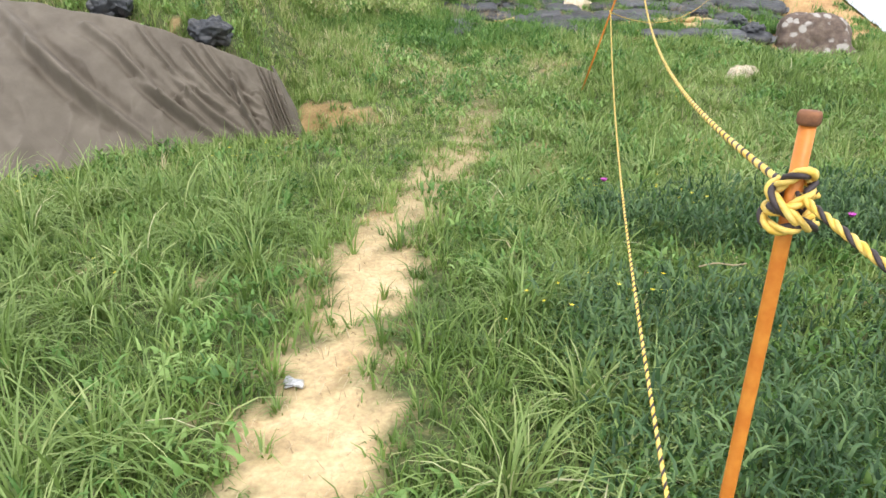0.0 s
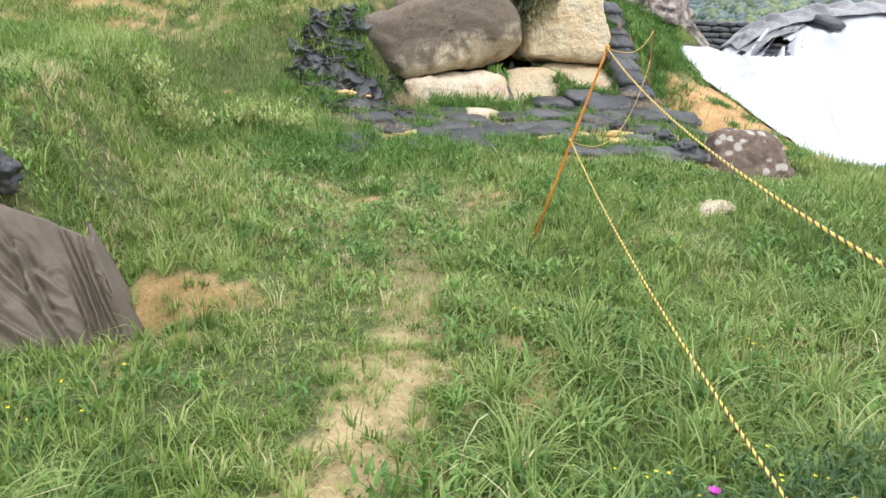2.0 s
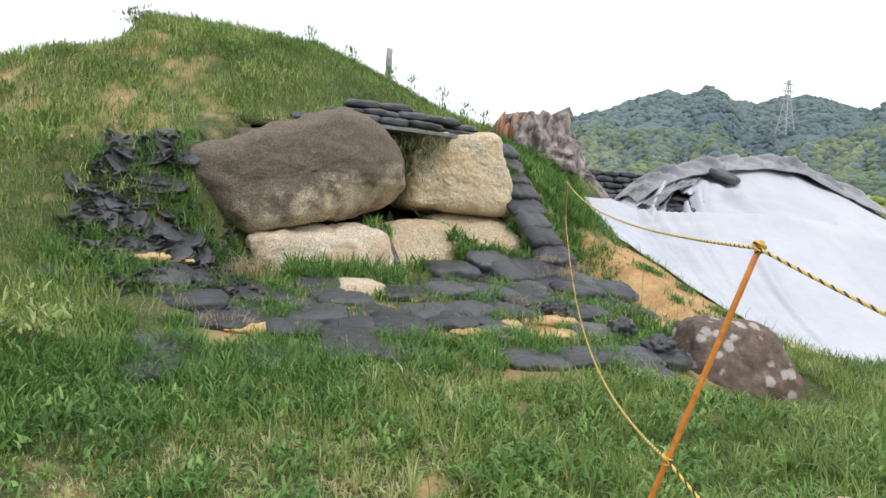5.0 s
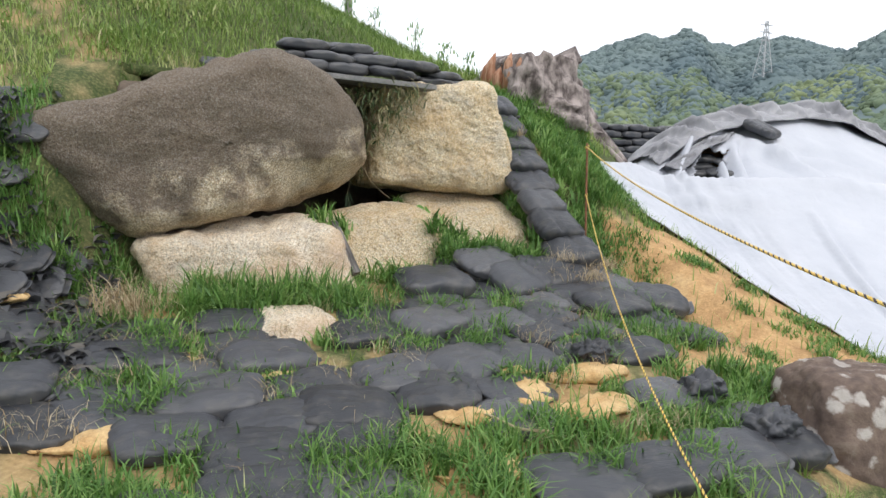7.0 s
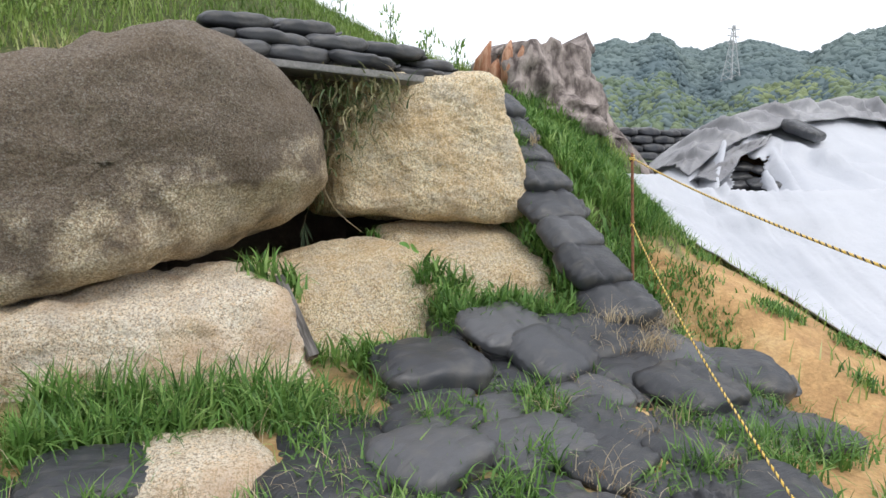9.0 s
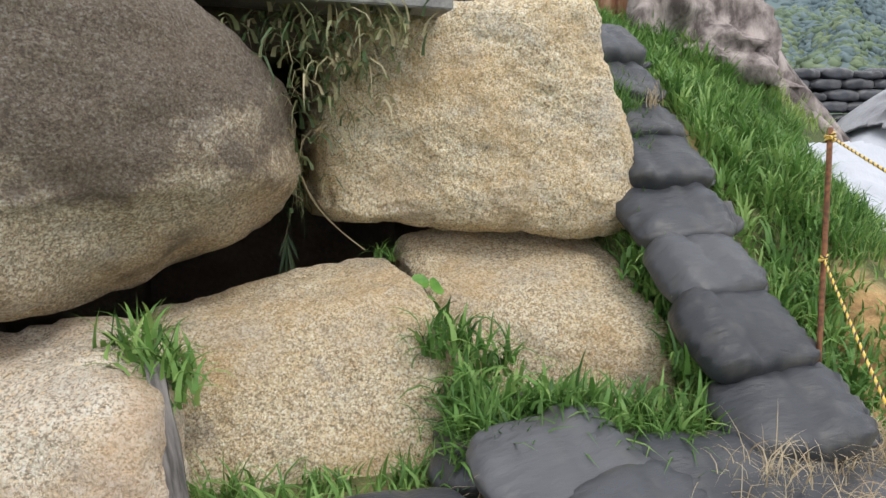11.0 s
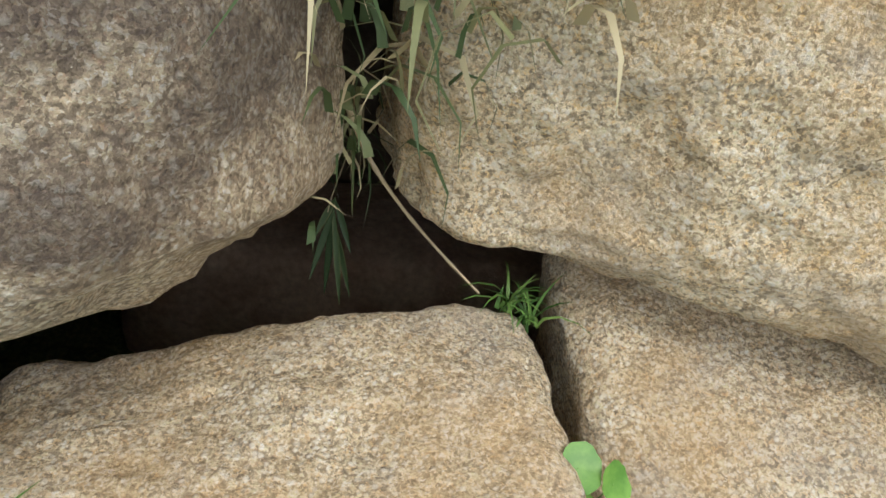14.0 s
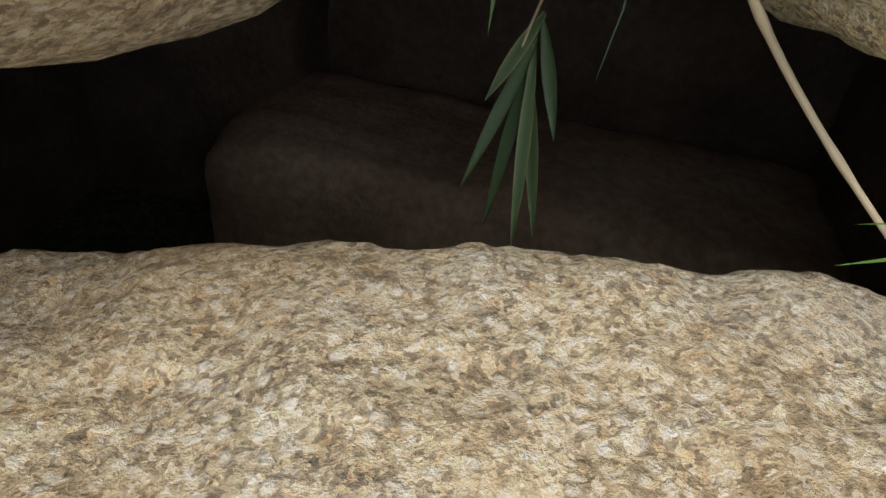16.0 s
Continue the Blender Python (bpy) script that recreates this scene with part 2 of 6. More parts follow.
def ground_material():
    m, nodes, links, b = mat("meadow_ground", 0.95)
    nt = m.node_tree
    at = nodes.new("ShaderNodeAttribute")
    at.attribute_name = "soil"
    at2 = nodes.new("ShaderNodeAttribute")
    at2.attribute_name = "orange"
    n1 = tex(nt, "noise", 4, 6)
    n2 = tex(nt, "noise", 38, 5)
    thatch = ramp(nt, n2.outputs[0], [(0.3, (0.03, 0.045, 0.013)), (0.52, (0.07, 0.095, 0.026)), (0.7, (0.19, 0.17, 0.075))])
    pale = ramp(nt, n1.outputs[0], [(0.3, (0.42, 0.3, 0.16)), (0.55, (0.6, 0.45, 0.25)), (0.8, (0.7, 0.56, 0.36))])
    orange = ramp(nt, n1.outputs[0], [(0.3, (0.32, 0.18, 0.08)), (0.55, (0.5, 0.31, 0.14)), (0.8, (0.6, 0.42, 0.22))])
    soil = blend(nt, at2.outputs["Fac"], pale, orange)
    soil = blend(nt, 0.5, soil, ramp(nt, n2.outputs[0], [(0.3, (0.28, 0.28, 0.28)), (0.7, (0.7, 0.7, 0.7))]), "OVERLAY")
    links.new(blend(nt, at.outputs["Fac"], thatch, soil), b.inputs["Base Color"])
    bump(nt, b, grey(nt, blend(nt, 0.5, n1.outputs["Color"], n2.outputs["Color"])), 0.9, 0.03)
    return m


GROUND = ground_material()


def plain_mat(name, a, bcol, scale, rough, metal=0.0, bump_d=0.002, stretch=None):
    m, nodes, links, b = mat(name, rough, metal)
    nt = m.node_tree
    n = tex(nt, "noise", scale, 5, stretch=stretch)
    links.new(ramp(nt, n.outputs[0], [(0.38, a), (0.64, bcol)]), b.inputs["Base Color"])
    bump(nt, b, n.outputs[0], 0.5, bump_d)
    return m


ROD = plain_mat("orange_painted_steel", (0.62, 0.19, 0.025), (0.72, 0.27, 0.04), 35, 0.45)
RUST = plain_mat("rusted_steel", (0.13, 0.06, 0.035), (0.3, 0.13, 0.06), 45, 0.85)
YELLOW = plain_mat("yellow_rope_fibre", (0.74, 0.47, 0.06), (0.82, 0.62, 0.2), 60, 0.6, 0.0, 0.004)
BLACK = plain_mat("black_rope_fibre", (0.028, 0.02, 0.022), (0.07, 0.05, 0.05), 60, 0.6, 0.0, 0.004)
BARK = plain_mat("grey_weathered_stump", (0.1, 0.08, 0.075), (0.42, 0.36, 0.335), 5, 0.95, 0.0, 0.1, (1.5, 1.5, 0.8))
RAWWOOD = plain_mat("reddish_torn_wood", (0.3, 0.13, 0.07), (0.5, 0.3, 0.2), 6, 0.95, 0.0, 0.04, (3.0, 3.0, 0.6))
POST = plain_mat("grey_wooden_post", (0.28, 0.26, 0.25), (0.42, 0.4, 0.38), 8, 0.9)
DRIFT = plain_mat("dark_weathered_wood", (0.06, 0.055, 0.05), (0.22, 0.2, 0.19), 12, 0.9, 0.0, 0.01, (3.0, 3.0, 0.3))
STEEL = plain_mat("galvanised_steel", (0.42, 0.43, 0.44), (0.52, 0.53, 0.54), 0.5, 0.5)
BRIGHT_LEAF = plain_mat("bright_round_leaf", (0.075, 0.2, 0.028), (0.15, 0.31, 0.05), 18, 0.45)
PURPLE = plain_mat("thistle_purple", (0.5, 0.05, 0.42), (0.65, 0.13, 0.55), 90, 0.7)
PETAL = plain_mat("yellow_petal", (0.75, 0.6, 0.02), (0.85, 0.72, 0.06), 60, 0.6)
PLASTIC = plain_mat("white_plastic_scrap", (0.25, 0.25, 0.25), (0.6, 0.6, 0.6), 40, 0.35)
# the two far forests carry distance haze in their base colours, the cedars bluest
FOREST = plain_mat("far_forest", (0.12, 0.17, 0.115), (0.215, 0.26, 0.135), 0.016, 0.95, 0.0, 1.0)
CEDAR_HAZED = plain_mat("hazed_cedar_forest", (0.105, 0.15, 0.165), (0.165, 0.215, 0.205), 0.007, 0.95, 0.0, 1.0)
GROVE = plain_mat("yellow_green_bamboo_grove", (0.2, 0.26, 0.06), (0.32, 0.38, 0.1), 0.2, 0.9, 0.0, 1.0)
SCRUB = plain_mat("olive_scrub", (0.1, 0.11, 0.06), (0.19, 0.19, 0.1), 0.2, 0.95, 0.0, 0.5)


# ---------------------------------------------------------------- mesh helpers
def mesh_object(name, verts, faces, material, parent=None, smooth=True):
    me = bpy.data.meshes.new(name)
    me.from_pydata([tuple(v) for v in verts], [], [tuple(f) for f in faces])
    me.materials.append(material)
    if smooth:
        me.polygons.foreach_set("use_smooth", [True] * len(me.polygons))
    me.update()
    ob = new(name, me)
    if parent:
        ob.parent = parent
    return ob


def part(name, bm, material, parent, label=""):
    me = bpy.data.meshes.new(name)
    bm.to_mesh(me)
    bm.free()
    me.materials.append(material)
    ob = new(name, me)
    ob.parent = parent
    return tagged(ob, label)


def step(a, b, v):
    s = np.clip((v - a) / (b - a), 0, 1)
    return s * s * (3 - 2 * s)


def vnoise(x, y, seed=0):
    x, y = np.asarray(x, float), np.asarray(y, float)
    i, j = np.floor(x).astype(np.int64), np.floor(y).astype(np.int64)
    u, v = x - i, y - j
    u, v = u * u * (3 - 2 * u), v * v * (3 - 2 * v)

    def h(a, b):
        n = (a * 374761393 + b * 668265263 + seed * 974634777) & 0xFFFFFFFF
        n = ((n ^ (n >> 13)) * 1274126177) & 0xFFFFFFFF
        return ((n ^ (n >> 16)) & 0xFFFF) / 65535.0

    return (h(i, j) * (1 - u) + h(i + 1, j) * u) * (1 - v) + (h(i, j + 1) * (1 - u) + h(i + 1, j + 1) * u) * v


def fbm(x, y, seed=0, octaves=4):
    return sum(vnoise(x * 2**k, y * 2**k, seed + k) * 0.5**k for k in range(octaves)) / (2 - 0.5 ** (octaves - 1)) - 0.5


# ---------------------------------------------------------------- the lie of the land
def mound(x, y):
    """The grassed burial mound: a rounded dome drawn out to the west and the back."""
    dx = np.where(x < 1.2, (x - 1.2) * 0.34, np.where(x > 1.9, (x - 1.9) * 0.85, 0))
    dy = np.where(y < 19.5, y - 19.5, (y - 19.5) * 0.5)
    r = np.sqrt(dx * dx + dy * dy)
    z = np.interp(r, (0, 1.6, 2.6, 4.3, 5.6, 6.2, 6.9, 7.7, 8.9, 11), (4.68, 4.62, 4.16, 2.98, 2.35, 1.95, 1.38, 0.98, 0.4, -2))
    z = z - 0.55 * step(0.55, -0.15, x) * step(3.4, 1.5, r) - 0.5 * step(0.3, -2.2, x)
    z = z + 0.62 * np.exp(-(((x - 7.4) / 1.5) ** 2) - ((y - 17.2) / 1.3) ** 2)
    z = z - 0.42 * step(5.0, 5.3, x) * step(6.5, 5.9, x) * step(14.9, 14.0, y)
    z = z - 0.42 * np.exp(-(((x - 0.3) / 0.9) ** 2) - ((y - 13.35) / 0.75) ** 2)
    return z + 0.16 * fbm(x * 0.9, y * 0.9, 3)


def plain(x, y):
    """The trodden meadow in front, with the cut bank under the olive sheet."""
    z = np.interp(y, (-6, 5, 7.6, 9, 10.3, 11.5, 12.5, 13.4, 16), (-0.1, 0, 0.27, 0.38, 0.56, 0.74, 0.88, 0.98, 1.05))
    z = z - 0.28 * step(3.5, 7.5, x) * step(8, 11, y)
    z = z + 0.1 * step(1.0, 2.2, x) * step(6.2, 7.6, y) * step(11, 9, y)
    z = z + 0.3 * step(0.2, -1.1, x) * step(7.2, 8.4, y)
    z = z + 0.13 * step(-0.35, -0.8, x + 0.1 * np.sin(9 * y)) * step(6.3, 6.72, y + 0.08 * np.sin(7 * x)) * step(8.6, 7.4, y) * step(-1.55, -1.3, x)
    z = z - 0.3 * np.exp(-((x + 1.2) ** 2 + (y - 6.42) ** 2) / 0.007)
    z = z - 0.3 * np.exp(-(((x - 5.25) / 0.9) ** 2) - ((y - 9.7) / 0.6) ** 2)
    bank = step(-1.5, -2.3, x) * step(0.0, 0.45, y - np.interp(x, (-6, -4.2, -3, -1.5), (7.15, 7.0, 6.8, 6.5)))
    z = z + bank * (0.75 + 0.06 * (-x)) * step(16, 11, y)
    far = np.hypot(x - 2, y - 12)
    return z - 4.0 * step(16, 60, far)


def hill_surface(x, y):
    x, y = np.asarray(x, float), np.asarray(y, float)
    a, b = plain(x, y), mound(x, y)
    h = np.clip(0.5 + 2.0 * (b - a), 0, 1)
    edge = np.interp(y, (10, 10.6, 11.4, 12.35, 13.35, 14.4, 15.3, 16, 17), (8.4, 7.4, 7.25, 7.42, 7.42, 7.1, 6.9, 8.3, 9.5))
    dip = 0.9 * step(0.02, 0.8, x - edge) * step(9.7, 10.5, y) * step(17.5, 16.5, y) * step(22, 17, x)
    return a * (1 - h) + b * h + 0.25 * h * (1 - h) - dip


def chamber(x, y):
    """1 in the dug forecourt and the stone chamber, where the mound is cut away."""
    west = np.interp(y, (12.6, 13.3, 13.8, 14.3, 14.8), (0.45, 0.5, 0.85, 1.4, 1.75))
    fore = step(-0.6, 0.6, x - west) * step(5.3, 5.1, x) * step(15.0, 14.8, y)
    cham = step(1.6, 1.75, x) * step(4.85, 4.7, x) * step(17.1, 16.9, y)
    return np.maximum(fore, cham)


def terrain(x, y):
    x, y = np.asarray(x, float), np.asarray(y, float)
    z = hill_surface(x, y)
    c = chamber(x, y)
    z = z * (1 - c) + np.minimum(z, plain(x, y)) * c
    z = z - 0.7 * step(14.7, 15.0, y) * step(17.1, 16.9, y) * step(1.6, 1.8, x) * step(4.9, 4.7, x)
    z = z + 0.2 * np.exp(-(((x - 4.6) / 0.6) ** 2) - ((y - 13.5) / 0.32) ** 2)
    return z + 0.05 * fbm(x * 1.3, y * 1.3, 9) + 0.018 * fbm(x * 7, y * 7, 5)


def soil_mask(x, y):
    """Bare earth (0 to 1) and how orange it is."""
    n = fbm(x * 2.3, y * 2.3, 21)
    n2 = fbm(x * 9, y * 9, 31)
    cx = np.interp(y, (-2, 2.15, 2.7, 3.5, 4.06, 4.8, 5.6, 6.7, 7.8), (-0.55, -0.48, -0.46, -0.49, -0.42, -0.2, 0.06, 0.4, 0.53))
    w = np.interp(y, (0, 3, 4.5, 6, 8.5), (0.27, 0.27, 0.27, 0.24, 0.18))
    path = step(1.35, 0.35, np.abs(x - cx) / w + n * 1.2 + n2 * 2.2) * np.interp(y, (3.4, 4.4, 5.6, 7.0, 9), (1, 0.8, 0.6, 0.3, 0))
    apron = step(0.3, 1.0, x) * step(5.3, 4.9, x) * step(0, 0.5, y - np.interp(x, (2.2, 2.8), (10.4, 9.8))) * step(13.9, 13.4, y) * step(-0.3, 0.08, n + n2)
    bank = np.exp(-(((x - 6.2) / 1.25) ** 2) - ((y - 12.3 - 0.25 * (x - 6.2)) / 1.25) ** 2) * 1.9 + n * 1.0 + n2 * 0.5
    bank = step(0.2, 0.48, bank)
    heap = step(13.8, 14.8, y) * step(2.6, 0.2, x) * step(18.3, 17.2, y) * step(-0.1, 0.16, n + 0.6 * n2) * 0.75
    cham = step(1.5, 1.7, x) * step(5.0, 4.8, x) * step(14.0, 14.4, y) * step(17.2, 16.9, y)
    foot = step(1.1, 0.7, np.hypot((x + 1.14) / 0.36, (y - 6.6) / 0.3) + 2.4 * n + 1.6 * n2)
    spots = step(0.26, 0.36, fbm(x * 1.5, y * 1.5, 87) + 0.3 * n2) * step(-0.5, -1.0, x) * step(10.5, 9.5, y)
    orange = np.maximum.reduce([apron * 0.9, bank, heap, foot])
    return np.maximum.reduce([path, apron * 0.85, bank, heap, foot * 0.62, spots * 0.6]) * (1 - cham), orange


def axis(lo, hi, fine, reach):
    """Coordinates: even steps between lo and hi, then steps that grow out to reach."""
    mid = np.arange(lo, hi + fine / 2, fine)
    out, stepw, v = [], fine, 0.0
    while v < reach:
        stepw *= 1.22
        v += stepw
        out.append(v)
    out = np.array(out)
    return np.concatenate((lo - out[::-1], mid, hi + out))


def float_attribute(me, name, values):
    me.attributes.new(name, "FLOAT", "POINT").data.foreach_set("value", np.asarray(values, np.float32))


gx, gy = axis(-4.5, 9.0, 0.075, 2600), axis(0.0, 18.5, 0.075, 2600)
GX, GY = np.meshgrid(gx, gy)
GZ = terrain(GX, GY)
nx, ny = len(gx), len(gy)
idx = np.arange(nx * ny).reshape(ny, nx)
quads = np.stack((idx[:-1, :-1], idx[:-1, 1:], idx[1:, 1:], idx[1:, :-1]), -1).reshape(-1, 4)
ground = mesh_object("ground", np.stack((GX, GY, GZ), -1).reshape(-1, 3), quads, GROUND)
s_mask, o_mask = soil_mask(GX.ravel(), GY.ravel())
float_attribute(ground.data, "soil", s_mask)
float_attribute(ground.data, "orange", o_mask)
tagged(ground, "sloping meadow ground with a trodden pale sandy footpath", "ground", kind="structure")

# earth over the stone chamber
cx_, cy_ = np.linspace(1.45, 5.0, 48), np.linspace(14.95, 17.2, 32)
CX, CY = np.meshgrid(cx_, cy_)
top = np.stack((CX, CY, hill_surface(CX, CY) + 0.01), -1).reshape(-1, 3)
under = np.stack((CX, CY, np.full_like(CX, 2.78)), -1).reshape(-1, 3)
n_ = top.shape[0]
ci = np.arange(n_).reshape(32, 48)
cq = np.stack((ci[:-1, :-1], ci[:-1, 1:], ci[1:, 1:], ci[1:, :-1]), -1).reshape(-1, 4)
rim = np.concatenate((ci[0, :], ci[1:, -1], ci[-1, -2::-1], ci[-2:0:-1, 0]))
skirt = [(rim[k], rim[k] + n_, rim[(k + 1) % len(rim)] + n_, rim[(k + 1) % len(rim)]) for k in range(len(rim))]
cap = mesh_object("mound_cap", np.concatenate((top, under)), [tuple(q) for q in cq] + [tuple(q[::-1] + n_) for q in cq] + skirt, GROUND)
cs, co = soil_mask(CX.ravel(), CY.ravel())
float_attribute(cap.data, "soil", np.zeros(2 * n_))
float_attribute(cap.data, "orange", np.concatenate((co, np.ones(n_))))
tagged(cap, "grassed earth covering over the stone chamber roof", "earth", kind="structure")


# ---------------------------------------------------------------- far hills
def ridge(az, r):
    """Height of the wooded hills round the valley, by compass angle in degrees and distance in metres."""
    a = np.interp(az, (-180, -60, 0, 25, 33, 36, 40, 44.8, 47, 50, 53, 56, 60, 75, 110, 180), (3, 3, 3.5, 5.2, 6.5, 7.1, 8.2, 8.9, 8.1, 8.5, 8.4, 7.5, 8.8, 7.5, 4, 3))
    bumpy = 0.5 * fbm(az * 0.55, r * 0.0 + 3, 41, 5) * 2
    crest = 950 * np.tan(np.radians(a + bumpy))
    lower = 60 * fbm(az * 0.14, r * 0.006, 52, 4) + 22 * fbm(az * 0.5, r * 0.02, 57, 3)
    rise = step(120, 950, r)
    return -4 + crest * rise ** 1.15 + lower * np.sin(np.pi * np.clip((r - 120) / 830, 0, 1))


az_, rr_ = np.linspace(-180, 180, 721)[:-1], np.concatenate((np.linspace(110, 950, 60), (1100, 1500)))
AZ, RR = np.meshgrid(az_, rr_)
HZ = ridge(AZ, RR)
HZ[-2] *= 0.8
HZ[-1] = -10
HZ[0] = -8
hv = np.stack((2 + RR * np.sin(np.radians(AZ)), 7 + RR * np.cos(np.radians(AZ)), HZ), -1).reshape(-1, 3)
hi_ = np.arange(720 * 62).reshape(62, 720)
hq = np.stack((hi_[:-1], np.roll(hi_, -1, 1)[:-1], np.roll(hi_, -1, 1)[1:], hi_[1:]), -1).reshape(-1, 4)
# ridges take the cedar colour, with the blue-grey haze painted in
hills = mesh_object("backdrop_hills", hv, hq[:, ::-1], CEDAR_HAZED)
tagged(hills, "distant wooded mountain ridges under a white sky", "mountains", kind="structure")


def ico_points():
    bm = bmesh.new()
    bmesh.ops.create_icosphere(bm, subdivisions=1, radius=1.0)
    v = np.array([p.co[:] for p in bm.verts])
    f = np.array([[p.index for p in q.verts] for q in bm.faces])
    bm.free()
    return v, f


ICO_V, ICO_F = ico_points()


def far_wood(name, n, az, rad, size, material, label, seed, lift=0.3):
    """Many uneven crowns, too far off to count."""
    g = np.random.default_rng(seed)
    a, r = g.uniform(*az, n), np.sqrt(g.uniform(rad[0] ** 2, rad[1] ** 2, n))
    z = ridge(a, r)
    s = g.uniform(*size, n) * (0.6 + 0.4 * r / rad[1])
    c = np.stack((2 + r * np.sin(np.radians(a)), 7 + r * np.cos(np.radians(a)), z + s * lift), -1)
    rough = g.uniform(0.55, 1.35, (n, len(ICO_V), 1))
    tall = np.stack((np.ones(n), np.ones(n), g.uniform(0.6, 0.95, n)), -1)
    v = c[:, None] + ICO_V[None] * rough * s[:, None, None] * tall[:, None]
    f = ICO_F[None] + (np.arange(n) * len(ICO_V))[:, None, None]
    return tagged(mesh_object(name, v.reshape(-1, 3), f.reshape(-1, 3), material), label, "woods", kind="stuff")


far_wood("cedar_woods", 15000, (28, 66), (360, 945), (2.6, 5.5), CEDAR_HAZED, "cedar woods on the far ridges, coloured blue-grey for haze", 1, -0.35)
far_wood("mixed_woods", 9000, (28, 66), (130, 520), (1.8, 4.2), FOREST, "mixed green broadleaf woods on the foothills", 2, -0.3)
far_wood("bamboo_grove", 90, (53.5, 61), (210, 280), (2.0, 4.6), GROVE, "bright yellow-green bamboo grove at the hill foot", 3)
far_wood("scrub_belt", 1500, (28, 66), (112, 165), (0.9, 2.2), SCRUB, "olive scrub belt at the edge of the valley", 4)


def pylon(x, y, z, h):
    bm = bmesh.new()

    def bar(a, b, w):
        a, b = Vector(a), Vector(b)
        m = bmesh.ops.create_cube(bm, size=1.0)["verts"]
        bmesh.ops.transform(bm, verts=m, matrix=look((a + b) / 2, b) @ Matrix.Diagonal((w, w, (b - a).length, 1)))

    legs = [(sx, sy) for sx in (-1, 1) for sy in (-1, 1)]
    wid = lambda k: 4.2 * (1 - k) ** 1.3 + 0.6
    for k in range(8):
        lo, hi = k / 8, (k + 1) / 8
        for i, (sx, sy) in enumerate(legs):
            bar((sx * wid(lo), sy * wid(lo), lo * h), (sx * wid(hi), sy * wid(hi), hi * h), 0.55)
            ox, oy = legs[(i + 1) % 4]
            bar((sx * wid(lo), sy * wid(lo), lo * h), (ox * wid(hi), oy * wid(hi), hi * h), 0.3)
    empty = new("power_pylon")
    empty.location = (x, y, z)
    part("lattice", bm, STEEL, empty)
    for lv in (0.66, 0.8, 0.93):
        bm = bmesh.new()
        bar((-6, 0, lv * h), (6, 0, lv * h), 0.6)
        part("cross_arm", bm, STEEL, empty)
    tagged(empty, "grey steel lattice power pylon on a wooded slope", "pylon")


_pa, _pr = 50.6, 560.0
pylon(2 + _pr * math.sin(radians(_pa)), 7 + _pr * math.cos(radians(_pa)), float(ridge(np.array(_pa), np.array(_pr))), 40)


# ---------------------------------------------------------------- stones
def cube_grid(n):
    """Unit cube surface as an even grid: vertices on [-1, 1]^3 and quads."""
    verts, faces, seen = [], [], {}
    t = np.linspace(-1, 1, n + 1)

    def vid(p):
        k = tuple(np.round(p, 5))
        if k not in seen:
            seen[k] = len(verts)
            verts.append(k)
        return seen[k]

    for ax in range(3):
        for sgn in (-1, 1):
            ids = [[0] * (n + 1) for _ in range(n + 1)]
            for i in range(n + 1):
                for j in range(n + 1):
                    p = [0, 0, 0]
                    p[ax], p[(ax + 1) % 3], p[(ax + 2) % 3] = sgn, t[i], t[j]
                    ids[i][j] = vid(p)
            for i in range(n):
                for j in range(n):
                    q = (ids[i][j], ids[i + 1][j], ids[i + 1][j + 1], ids[i][j + 1])
                    faces.append(q if sgn > 0 else q[::-1])
    return np.array(verts, float), faces


def roughen(v, faces, amp, scale, seed):
    """Push vertices in and out along their normals by layered noise."""
    f = np.array(faces)
    nrm = np.zeros_like(v)
    fn = np.cross(v[f[:, 2]] - v[f[:, 0]], v[f[:, 3]] - v[f[:, 1]]) if f.shape[1] == 4 else np.cross(v[f[:, 1]] - v[f[:, 0]], v[f[:, 2]] - v[f[:, 0]])
    for k in range(f.shape[1]):
        np.add.at(nrm, f[:, k], fn)
    nrm /= np.linalg.norm(nrm, axis=1)[:, None] + 1e-9
    off = Vector((seed * 3.7, seed * 1.3, seed * 5.1))
    d = np.array([noise.fractal(Vector(p) * scale + off, 0.9, 2.1, 5) for p in v])
    return v + nrm * (d * amp)[:, None]


def block_stone(name, corners, k, amp, seed, material, label, n=30, scale=2.2):
    """A rounded boulder spanned by eight corners: front bottom l r, front top l r, back bottom l r, back top l r."""
    v, f = cube_grid(n)
    p = v / (np.abs(v) ** k).sum(1)[:, None] ** (1 / k)
    c = np.array(corners, float)
    u = (p + 1) / 2
    out = np.zeros_like(p)
    for i, (sx, sy, sz) in enumerate(((0, 0, 0), (1, 0, 0), (0, 0, 1), (1, 0, 1), (0, 1, 0), (1, 1, 0), (0, 1, 1), (1, 1, 1))):
        w = (u[:, 0] if sx else 1 - u[:, 0]) * (u[:, 1] if sy else 1 - u[:, 1]) * (u[:, 2] if sz else 1 - u[:, 2])
        out += w[:, None] * c[i]
    out = roughen(out, f, amp, scale, seed)
    out = roughen(out, f, amp * 0.3, scale * 3.6, seed + 40)
    out = roughen(out, f, amp * 0.14, scale * 9, seed + 80)
    if n > 70:
        out = roughen(out, f, 0.0045, 24, seed + 90)
    base = np.array((out[:, 0].mean(), out[:, 1].mean(), out[:, 2].min()))
    ob = mesh_object(name, out - base, f, material)
    ob.location = base
    return tagged(ob, label, "boulder", "stones of the chamber mouth")


